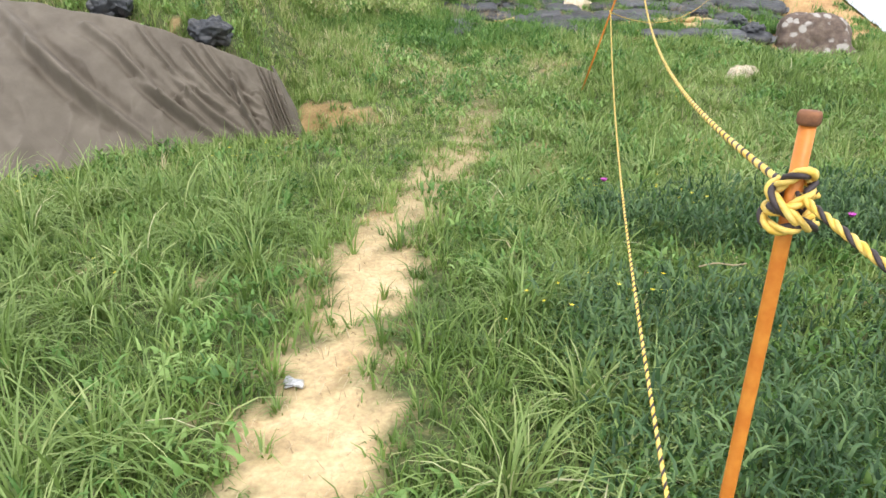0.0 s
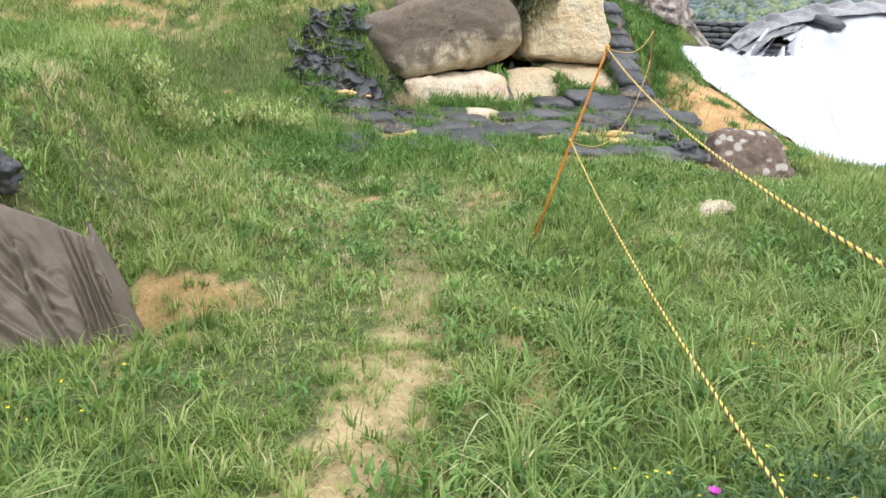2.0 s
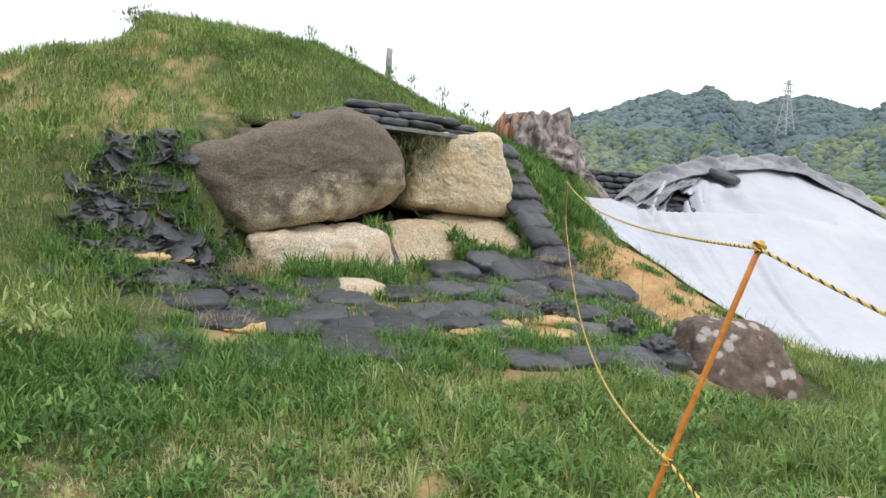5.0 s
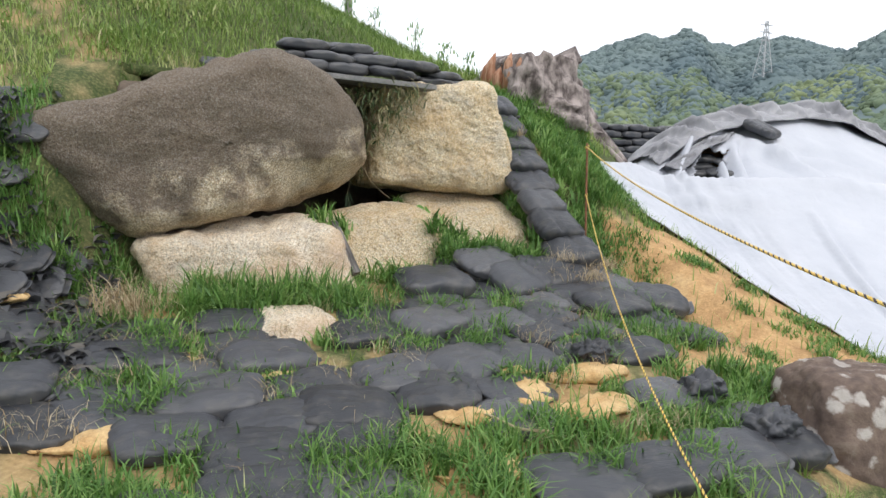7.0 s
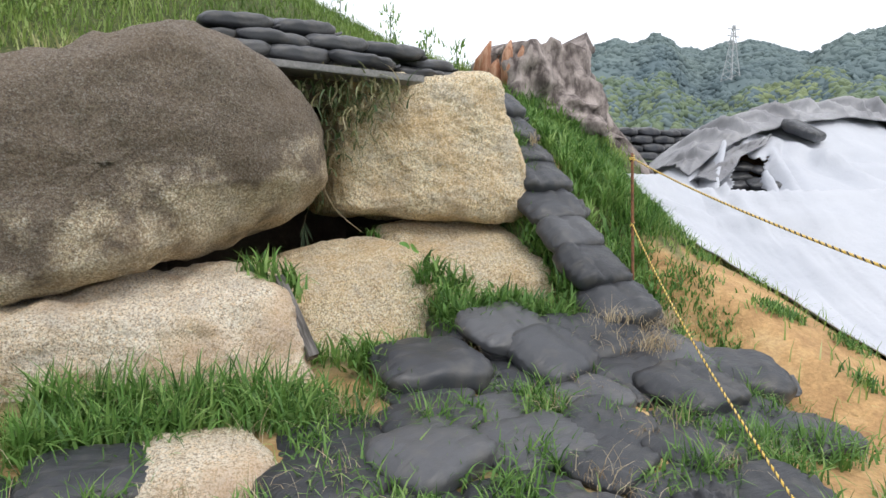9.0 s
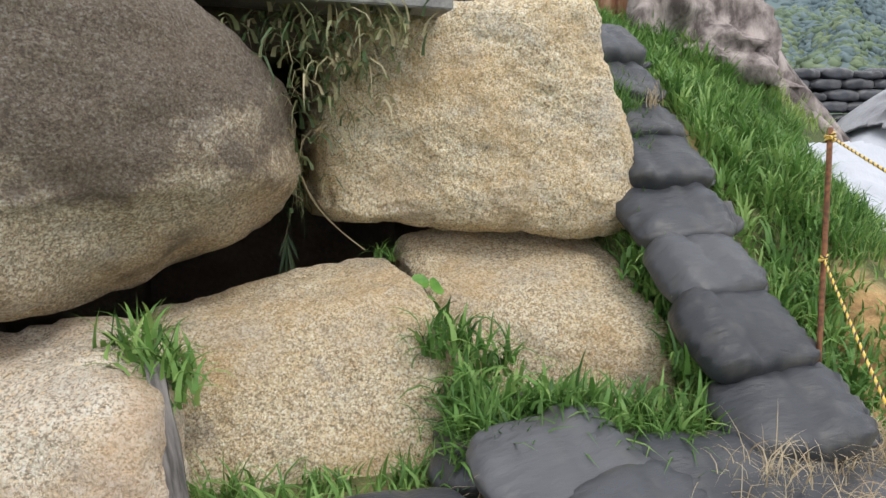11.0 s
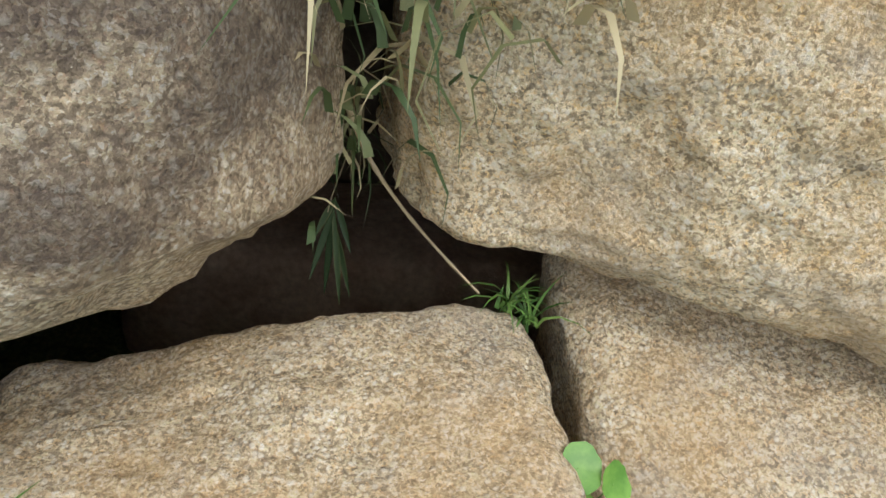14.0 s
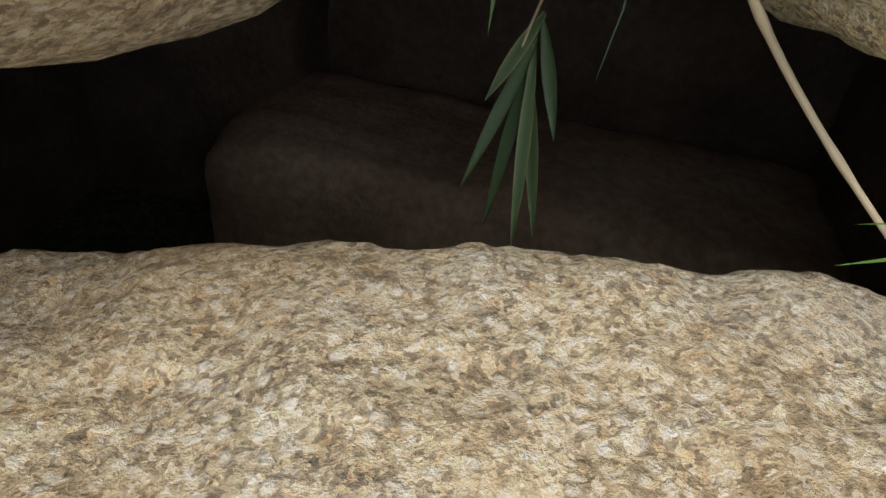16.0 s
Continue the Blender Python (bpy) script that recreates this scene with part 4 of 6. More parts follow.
# crumpled grey underside turned out along the crest
roll_low = [(8.95, 16.05, 1.98), (9.4, 16.05, 2.26), (10.0, 16.05, 2.5), (10.8, 16.1, 2.68), (11.8, 16.15, 2.82), (12.7, 16.2, 2.88), (13.7, 16.15, 2.8), (15.2, 16.0, 2.3), (17.0, 15.8, 1.75)]
roll_high = [(8.9, 16.5, 2.08), (9.3, 16.55, 2.42), (9.9, 16.6, 2.7), (10.8, 16.65, 2.9), (11.8, 16.7, 3.02), (12.6, 16.75, 3.1), (13.7, 16.8, 3.1), (15.2, 16.75, 2.74), (17.0, 16.6, 2.15)]
ROLL_FOLDS = [(0.04 + 0.083 * k, 0.95 - 0.3 * (k % 3 == 0), 0.1 + 0.083 * k, 0.1 + 0.2 * (k % 2), 0.07 + 0.03 * (k % 3), 0.1 + 0.05 * (k % 2)) for k in range(11)]
tagged(draped("sheet_fold", roll_low, roll_high, 0.5, 260, 34, TARP_GREY, 0.12, 77, 0.3, None, -0.05, 1.0, 0.05, None, ROLL_FOLDS), "crumpled grey underside of the sheet folded along the crest", "tarpaulin")
tagged(draped("sheet_fold", [(8.9, 15.55, 1.9), (9.2, 15.6, 2.05), (9.55, 15.75, 2.25), (10.2, 15.9, 2.4)], [(8.9, 15.85, 1.98), (9.3, 15.95, 2.16), (9.7, 15.98, 2.36), (10.6, 16.1, 2.55)], 0.12, 70, 22, TARP_GREY, 0.06, 79, 0.1, None, -0.05, 1.0, 0.05, None, [(0.1, 0.9, 0.5, 0.2, 0.05, 0.12), (0.5, 0.9, 0.9, 0.3, 0.06, 0.12)]), "crumpled grey fold of the torn sheet", "tarpaulin")
sheet_at = np.array([v.co[:] for v in white.data.vertices])
for lay in range(8):
    for side_ in (-0.2, 0.2):
        x, y = 8.85 + 0.155 * lay - 0.56 * side_, 15.14 + 0.105 * lay + 0.83 * side_
        z = float(sheet_at[np.argmin(np.hypot(sheet_at[:, 0] - x, sheet_at[:, 1] - y)), 2])
        sandbag(x, y, z - 0.22, -32 + bag_rng.uniform(-6, 6), 12, 0, 0.8, 0.85, 1.0, "sandbags under the sheet", "dark sandbag stacked in the torn sheet opening")
sandbag(11.0, 15.95, 2.58, 15, 25, 0, 1.25, 1.1, 0.9, "sandbags under the sheet", "stuffed brownish-grey sack bulging from the crest of the sheet")
for lay in range(6):
    for x in range(5):
        sandbag(9.6 + 0.52 * x + 0.2 * (lay % 2), 18.5 + 0.06 * lay, 1.95 + 0.14 * lay, bag_rng.uniform(-6, 6), 0, 0, 1.0, 0.95, 1.0, "far wall of sandbags", "grey-black sandbag in a low stacked wall")

LOW_O = [(-1.28, 6.2, 0.05), (-1.5, 6.18, 0.05), (-1.9, 6.12, 0.05), (-2.3, 5.95, 0.04), (-2.75, 5.75, 0.03), (-3.2, 5.35, 0.0), (-3.6, 4.9, 0.0), (-4.6, 4.4, 0.0), (-6.0, 4.2, 0.0)]
HIGH_O = [(-1.52, 6.46, 0.66), (-1.75, 6.55, 0.76), (-2.2, 6.66, 0.92), (-2.6, 6.74, 1.03), (-3.0, 6.82, 1.14), (-3.6, 6.92, 1.22), (-4.2, 7.02, 1.32), (-5.0, 7.1, 1.45), (-6.0, 7.2, 1.6)]
CANVAS_FOLDS = [(0.03, 0.98, 0.02, 0.05, 0.05, 0.04), (0.09, 0.97, 0.07, 0.05, 0.06, 0.05), (0.12, 0.6, 0.11, 0.03, 0.05, 0.04), (0.19, 0.75, 0.15, 0.03, 0.08, 0.06), (0.25, 0.97, 0.14, 0.45, 0.05, 0.09), (0.31, 0.9, 0.16, 0.28, 0.08, 0.07), (0.36, 0.65, 0.19, 0.06, 0.08, 0.1),
                (0.44, 0.97, 0.24, 0.35, 0.06, 0.08), (0.46, 0.55, 0.27, 0.08, 0.09, 0.1), (0.56, 0.9, 0.33, 0.22, 0.09, 0.12), (0.66, 0.7, 0.42, 0.08, 0.07, 0.12), (0.75, 0.97, 0.52, 0.3, 0.08, 0.14), (0.9, 0.9, 0.66, 0.15, 0.08, 0.16), (0.13, 0.62, 0.24, 0.5, 0.04, 0.05), (0.3, 0.5, 0.4, 0.42, 0.04, 0.06)]
olive = draped("canvas_sheet", LOW_O, HIGH_O, 0.5, 300, 110, TARP_OLIVE, 0.06, 85, 0.04, None, 0.0, 1.0, 0.03, None, CANVAS_FOLDS)
tagged(olive, "olive-brown canvas sheet draped in folds over a cut bank", "tarpaulin")
side = draped("canvas_flap", [(-1.28, 6.2, 0.05), (-1.27, 6.35, 0.08), (-1.3, 6.6, 0.1)], [(-1.52, 6.46, 0.66), (-1.55, 6.6, 0.68), (-1.62, 6.8, 0.7)], 0.1, 24, 30, TARP_OLIVE, 0.06, 88, 0.05)
tagged(side, "olive canvas end hanging over the bank's edge", "tarpaulin")
bank_core = draped("cut_bank", LOW_O, HIGH_O, 0.6, 50, 20, SOIL_BROWN, 0.05, 85, 0.0, None, 0.3)
tagged(bank_core, "brown cut earth bank under the canvas", "bank", kind="structure")


# ---------------------------------------------------------------- rods and ropes
def tube(points, radius, sides=8, closed_ends=True):
    """A round bar along points."""
    p = np.array(points, float)
    tan = np.gradient(p, axis=0)
    tan /= np.linalg.norm(tan, axis=1)[:, None] + 1e-12
    ref = np.where(np.abs(tan[:, 2:3]) < 0.9, np.array([[0, 0, 1.0]]), np.array([[1.0, 0, 0]]))
    a = np.cross(tan, ref)
    a /= np.linalg.norm(a, axis=1)[:, None]
    b = np.cross(tan, a)
    ang = np.linspace(0, 2 * np.pi, sides, endpoint=False)
    rad = np.broadcast_to(np.asarray(radius, float), (len(p),))
    v = p[:, None] + rad[:, None, None] * (np.cos(ang)[None, :, None] * a[:, None] + np.sin(ang)[None, :, None] * b[:, None])
    f = []
    n = len(p)
    for i in range(n - 1):
        for j in range(sides):
            k = (j + 1) % sides
            f.append((i * sides + j, i * sides + k, (i + 1) * sides + k, (i + 1) * sides + j))
    if closed_ends:
        f.append(tuple(range(sides))[::-1])
        f.append(tuple(range((n - 1) * sides, n * sides)))
    return v.reshape(-1, 3), f


def strands(points, thick, pitch, name, label):
    """Laid rope of three strands, two yellow and one black, wound round the line of points."""
    p = np.array(points, float)
    seg = np.r_[0, np.cumsum(np.linalg.norm(np.diff(p, axis=0), axis=1))]
    n = int(min(1500, max(24, seg[-1] / (pitch / 9))))
    t = np.linspace(0, seg[-1], n)
    c = np.stack([np.interp(t, seg, p[:, k]) for k in range(3)], -1)
    tan = np.gradient(c, axis=0)
    tan /= np.linalg.norm(tan, axis=1)[:, None]
    a = np.cross(tan, np.array([0.13, 0.21, 0.97]))
    a /= np.linalg.norm(a, axis=1)[:, None]
    b = np.cross(tan, a)
    holder = new(name)
    holder.location = c[0]
    for s in range(3):
        ph = t / pitch * 2 * np.pi + s * 2 * np.pi / 3
        q = c + thick * 0.26 * (np.cos(ph)[:, None] * a + np.sin(ph)[:, None] * b)
        v, f = tube(q - c[0], thick * 0.27, 6)
        ob = mesh_object("strand", v, f, BLACK if s == 2 else YELLOW, holder)
        tagged(ob, "black twisted strand" if s == 2 else "yellow twisted strand")
    return tagged(holder, label, "rope")


def hanging(a, b, sag, n=60):
    a, b = np.array(a, float), np.array(b, float)
    t = np.linspace(0, 1, n)[:, None]
    p = a * (1 - t) + b * t
    p[:, 2] -= sag * 4 * (t * (1 - t))[:, 0]
    return p


def stake(base, top, radius, label, head=True, material=ROD):
    base, top = np.array(base, float), np.array(top, float)
    e = new("iron_stake")
    e.location = base
    d = top - base
    v, f = tube([d * s for s in (-0.04, 0.3, 0.6, 0.9, 1.0)], radius, 14)
    mesh_object("shaft", v, f, material, e)
    if head:
        n = d / np.linalg.norm(d)
        v, f = tube([d, d + n * 0.004, d + n * 0.012, d + n * 0.016], [radius * 1.2, radius * 1.38, radius * 1.38, radius * 1.2], 18)
        tagged(mesh_object("head", v, f, RUST, e), "rusty flat hammered head")
    return tagged(e, label, "stake")


R1B, R1T = np.array((0.32, 0.8, -0.05)), np.array((0.37, 0.83, 1.372))
R2B, R2T = np.array((1.5, 7.45, 0.28)), np.array((1.9, 7.16, 1.82))
R3B, R3T = np.array((5.6, 13.5, 1.12)), np.array((5.67, 13.65, 2.28))
stake(R1B, R1T, 0.0095, "orange-painted iron stake with rusty head, rope knotted on")
stake(R2B, R2T, 0.0095, "orange-painted iron stake leaning over in the grass", False)
stake(R3B, R3T, 0.011, "rusty iron stake with rope tied on", False, RUST)


def along(b, t, s):
    return b + (t - b) * s


ROPE = "yellow and black twisted rope strung between iron stakes"
strands(hanging(along(R1B, R1T, 0.945), along(R2B, R2T, 0.985), 0.3), 0.011, 0.045, "rope", ROPE)
strands(hanging(along(R1B, R1T, 0.42), along(R2B, R2T, 0.54), 0.28), 0.011, 0.045, "rope", ROPE)
strands(hanging(along(R2B, R2T, 0.985), along(R3B, R3T, 0.97), 0.15), 0.011, 0.045, "rope", ROPE)
strands(hanging(along(R2B, R2T, 0.54), along(R3B, R3T, 0.55), 0.5), 0.011, 0.045, "rope", ROPE)
strands(hanging(along(R1B, R1T, 0.945), np.array((0.9, -2.5, 1.2)), 0.15), 0.011, 0.045, "rope", ROPE)


def knot(centre, size, thick, turns, seed, label):
    """A lumpy hitch: rope wound round and across the stake."""
    g = np.random.default_rng(seed)
    t = np.linspace(0, 1, 160)
    ph = t * turns * 2 * np.pi
    r = size * (0.42 + 0.12 * np.sin(ph * 0.37 + 1))
    p = np.stack((np.cos(ph) * r, np.sin(ph) * r, size * 0.55 * np.sin(ph * 0.41 + g.uniform(0, 6)) + size * 0.12 * np.sin(ph * 1.3)), -1) + np.array(centre)
    return strands(p, thick, 0.06, "rope_knot", label)


knot(along(R1B, R1T, 0.94), 0.052, 0.015, 4.2, 1, "yellow and black rope knot tied round the stake")
knot(along(R2B, R2T, 0.985), 0.03, 0.012, 3.2, 2, "yellow and black rope hitch on the stake")
knot(along(R2B, R2T, 0.54), 0.025, 0.012, 2.4, 3, "yellow and black rope hitch on the stake")
knot(along(R3B, R3T, 0.965), 0.032, 0.012, 3.2, 4, "yellow and black rope hitch on the stake")
knot(along(R3B, R3T, 0.55), 0.028, 0.012, 2.4, 5, "yellow and black rope hitch on the stake")


# ---------------------------------------------------------------- stump and post
def stump():
    e = new("tree_stump")
    e.location = (7.05, 16.75, 2.75)
    ang = np.linspace(0, 2 * np.pi, 72, endpoint=False)
    lv = np.linspace(-0.3, 1, 34)
    verts, faces = [], []
    for h in lv:
        flare = 0.7 + 0.34 * (1 - np.clip(h, 0, 1)) ** 1.5
        lobes = 1 + 0.12 * np.sin(ang * 3 + 2.2 * h) + 0.1 * np.sin(ang * 5 + 2 - 3 * h) + 0.05 * np.sin(ang * 11 + 6 * h) + 0.09 * np.sin(7 * h + 2 * ang) * np.clip(1 - h, 0, 1)
        rad = 0.98 * flare * lobes
        rag = 0.13 * np.exp(-((np.angle(np.exp(1j * (ang + 0.25))) / 0.4) ** 2)) * (0.55 + 0.45 * np.sin(ang * 17)) + 0.05 * np.sin(ang * 3 + 1) + 0.04 * np.sin(ang * 9) * np.sin(ang * 4) + 0.03 * np.sin(ang * 21)
        z = h * (0.8 + 0.06 * np.cos(ang) + (rag * (h - 0.4) / 0.6 if h > 0.4 else 0))
        for a, r, zz in zip(ang, rad, np.broadcast_to(z, ang.shape)):
            verts.append((r * math.cos(a) - 0.08 * h, r * 0.75 * math.sin(a), zz))
    for i in range(33):
        for j in range(72):
            k = (j + 1) % 72
            faces.append((i * 72 + j, i * 72 + k, (i + 1) * 72 + k, (i + 1) * 72 + j))
    faces.append(tuple(range(33 * 72, 34 * 72)))
    v = np.array(verts)
    d = np.array([noise.fractal(Vector((p[0] * 6, p[1] * 6, p[2] * 2.0)), 0.9, 2.1, 5) for p in v])
    v[:, :2] *= (1 + 0.2 * d)[:, None]
    mesh_object("trunk", v, faces, BARK, e)
    for k, (dx, dy, dz, r) in enumerate(((1.7, -0.9, -0.95, 0.16), (0.9, -1.1, -0.7, 0.1), (-0.9, -0.6, -0.2, 0.1), (1.4, 0.3, -0.8, 0.12))):
        t = np.linspace(0, 1, 18)
        p = np.stack((0.35 * np.sign(dx) + dx * t, -0.2 + dy * t, 0.22 + dz * t + 0.08 * np.sin(t * 7 + k)), -1)
        lie = hill_surface(p[:, 0] + 7.05, p[:, 1] + 16.75) - 2.75 + 0.04
        p[:, 2] = np.where(t > 0.25, lie, p[:, 2] * (1 - t / 0.25) + lie * (t / 0.25)) + 0.03 * np.sin(t * 9 + k)
        v, f = tube(p, r * (1 - 0.75 * t), 9)
        tagged(mesh_object("root", v, f, BARK, e), "bleached spreading root")
    for k in range(5):
        a, hgt = math.radians(170 + 15 * k), 0.7 + 0.1 * math.sin(2.3 * k)
        px, py = 0.7 * math.cos(a) - 0.06, 0.54 * math.sin(a)
        v, f = tube([(px * 0.98, py, 0.2), (px * 1.02, py * 1.03, 0.5), (px, py, hgt * 0.9), (px * 0.92, py * 0.92, hgt + 0.06)], [0.09, 0.08, 0.06, 0.012], 7)
        tagged(mesh_object("torn_wood", v, f, RAWWOOD, e), "reddish torn wood at the stump's side")
    return tagged(e, "large gnarled grey tree stump with spreading roots", "stump")


stump()
v, f = tube([(0, 0, -1.4), (0, 0, 0.3), (0.01, 0, 0.62)], 0.07, 10)
post = mesh_object("wooden_post", v, f, POST)
post.location = (5.6, 21.0, 4.75)
tagged(post, "short grey wooden post on the mound's skyline", "post")
v, f = tube([(0, 0, -1), (0, 0, 0.4), (0.0, 0, 0.75)], 0.06, 10)
post = mesh_object("wooden_post", v, f, POST)
post.location = (9.6, 19.5, 2.7)
tagged(post, "short grey wooden post behind the tree stump", "post")


# ---------------------------------------------------------------- grass and weeds
def blades(name, pos, length, width, lean, tone, material, label, seed, segs=2, curl=1.0, az=None):
    """Many bent tapering blades in one mesh; pos n x 3, the rest n long."""
    g = np.random.default_rng(seed)
    n = len(pos)
    az = g.uniform(0, 2 * np.pi, n) if az is None else az
    d = np.stack((np.cos(az), np.sin(az), np.zeros(n)), -1)
    side = np.stack((-np.sin(az), np.cos(az), np.zeros(n)), -1)
    tw = g.uniform(-0.9, 0.9, n)
    side = side * np.cos(tw)[:, None] + d * np.sin(tw)[:, None]
    rows = []
    for k in range(segs + 1):
        s = k / segs
        ang = lean * (s ** curl)
        out = length * s * np.sin(ang)
        rise = length * s * np.cos(ang)
        c = pos + d * out[:, None] + np.array((0, 0, 1.0)) * rise[:, None]
        w = width * (1 - s) ** 0.7 * 0.5
        if k == segs:
            rows.append(c[:, None])
        else:
            rows.append(np.stack((c - side * w[:, None], c + side * w[:, None]), 1))
    v = np.concatenate(rows, 1)
    per = v.shape[1]
    base = (np.arange(n) * per)[:, None]
    loops, sizes = [], []
    pattern = []
    for k in range(segs - 1):
        pattern += [2 * k, 2 * k + 1, 2 * k + 3, 2 * k + 2]
        sizes += [4]
    pattern += [2 * (segs - 1), 2 * (segs - 1) + 1, 2 * segs]
    sizes += [3]
    loops = (base + np.array(pattern)[None]).reshape(-1)
    total = np.tile(np.array(sizes), n)
    me = bpy.data.meshes.new(name)
    me.vertices.add(n * per)
    me.vertices.foreach_set("co", v.reshape(-1).astype(np.float32))
    me.loops.add(len(loops))
    me.loops.foreach_set("vertex_index", loops.astype(np.int32))
    me.polygons.add(len(total))
    me.polygons.foreach_set("loop_start", np.r_[0, np.cumsum(total)[:-1]].astype(np.int32))
    me.update(calc_edges=True)
    me.materials.append(material)
    float_attribute(me, "tone", np.repeat(tone, per))
    return tagged(new(name, me), label, "grass", kind="stuff")


def scatter(n, x, y, seed):
    g = np.random.default_rng(seed)
    return g.uniform(*x, n), g.uniform(*y, n), g


def surface(x, y):
    on_cap = (x > 1.45) & (x < 5.0) & (y > 14.97) & (y < 17.2)
    return np.where(on_cap, hill_surface(x, y) + 0.01, terrain(x, y))


def covered(x, y):
    """Where stone, sheet or chamber keeps grass away."""
    stones = (x > 0.9) & (x < 5.25) & (y > 13.45) & (y < 14.97)
    white_s = (y > 9.9) & (x > np.interp(y, (10, 10.7, 11.5, 12.5, 13.5, 14.5, 15.3, 16), (8.6, 7.7, 7.5, 7.75, 7.75, 7.4, 6.9, 8.2)) + 0.05)
    olive_s = (x < -1.25) & (y > np.interp(x, (-6, -4.6, -3.6, -2.75, -1.9, -1.25), (4.2, 4.4, 4.9, 5.75, 6.12, 6.2))) & (y < np.interp(x, (-6, -3, -1.25), (7.3, 6.9, 6.5)))
    rock = np.hypot((x - 5.35) / 0.8, (y - 10.05) / 0.7) < 0.95
    bags = (x > 2.6) & (x < 5.0) & (y > 10.0) & (y < 10.95) & (np.sin(x * 97 + y * 131) > -0.8)
    return stones | white_s | olive_s | rock | bags


# short meadow sward: small spreading tufts with finer grass between them
cx, cy, g = scatter(30000, (-4.2, 6.5), (0.3, 10.9), 101)
trod = step(1.5, 0.5, np.abs(cx - np.interp(cy, (3, 6, 9), (-0.4, 0.15, 0.5)))) * step(4.2, 6.0, cy)
ok = (g.random(len(cx)) > 1.1 * soil_mask(cx, cy)[0]) & ~covered(cx, cy)
cx, cy, trod = cx[ok], cy[ok], trod[ok]
per = 11
fine = fbm(cx * 1.6, cy * 1.6, 62)
size = np.clip(g.lognormal(0, 0.35, len(cx)) * (1 + 1.6 * fine) * (1 - 0.5 * trod), 0.3, 2.2)
hue = 0.42 + 0.1 * step(3.5, 6, cy) + 0.55 * fbm(cx * 0.7, cy * 0.7, 66) + 0.4 * fbm(cx * 0.28, cy * 0.28, 68) + 0.17 * g.standard_normal(len(cx)) + 0.12 * trod - 0.2 * step(-0.45, -0.9, cx) * step(1.8, 3.0, cy) * step(7.5, 6.2, cy)
az = g.uniform(0, 2 * np.pi, (len(cx), per))
off = np.abs(g.normal(0, 0.022, (len(cx), per)))
x, y = (cx[:, None] + off * np.cos(az)).ravel(), (cy[:, None] + off * np.sin(az)).ravel()
n = len(x)
ln = g.uniform(0.06, 0.15, n) * np.repeat(size, per)
tone = np.clip(np.repeat(hue, per) + 0.07 * g.standard_normal(n) + 0.4 * (g.random(n) < 0.03), 0, 1)
blades("meadow_grass", np.stack((x, y, terrain(x, y) - 0.01), -1), ln, g.uniform(0.006, 0.015, n), g.uniform(0.2, 1.35, n), tone, GRASS, "short green meadow grass with some dry blades", 1, 2, 1.0, az.ravel())
x, y, g = scatter(120000, (-4.2, 6.5), (0.3, 10.9), 111)
ok = (g.random(len(x)) > 1.12 * soil_mask(x, y)[0]) & ~covered(x, y)
x, y = x[ok], y[ok]
n = len(x)
tone = np.clip(0.36 + 0.6 * fbm(x * 0.9, y * 0.9, 67) + 0.1 * g.standard_normal(n), 0, 1)
blades("meadow_undergrass", np.stack((x, y, terrain(x, y) - 0.01), -1), g.uniform(0.03, 0.09, n), g.uniform(0.004, 0.009, n), g.uniform(0.2, 1.2, n), tone, GRASS, "fine low grass between the meadow tufts", 11)

# tall arching tussocks by the path
cx, cy, g = scatter(800, (-3.9, 5.2), (0.6, 10.2), 102)
rnd = g.random(800)
keep = (((cx < -0.98) & (cy < 4.9) & (rnd < 0.75)) | ((cx > 0.02 + 0.08 * cy) & (cx < 0.55 + 0.12 * cy) & (cy < 5.5) & (rnd < 0.8)) | ((cx > 0.6) & (cy > 4.3) & (cy < 9.6) & (rnd < 0.5)) | ((cx < -0.5) & (cy > 7.0) & (rnd < 0.35))) & ~covered(cx, cy)
cx, cy = cx[keep], cy[keep]
per = 95
az = g.uniform(0, 2 * np.pi, (len(cx), per))
off = np.abs(g.normal(0, 0.1, (len(cx), per)))
x, y = (cx[:, None] + off * np.cos(az)).ravel(), (cy[:, None] + off * np.sin(az)).ravel()
tall_k = np.repeat(g.uniform(0.55, 1.05, len(cx)) * np.where(cy > 6, 0.5, np.where(cx < 0, 1.05, 0.8)), per)
p = np.stack((x, y, terrain(x, y) - 0.01), -1)
n = len(x)
tone = np.clip(np.repeat(g.uniform(0.15, 0.62, len(cx)) - 0.1 * (cx < 0), per) - 0.12 * (x > 0.8) + 0.15 * g.standard_normal(n) + 0.45 * (g.random(n) < 0.06), 0, 1)
blades("tall_grass", p, g.uniform(0.2, 0.6, n) * tall_k, g.uniform(0.007, 0.016, n), g.uniform(0.3, 2.3, n), tone, TALL, "tall arching pale-green grass tussocks", 2, 5, 1.25, az.ravel() + g.normal(0, 0.7, n))

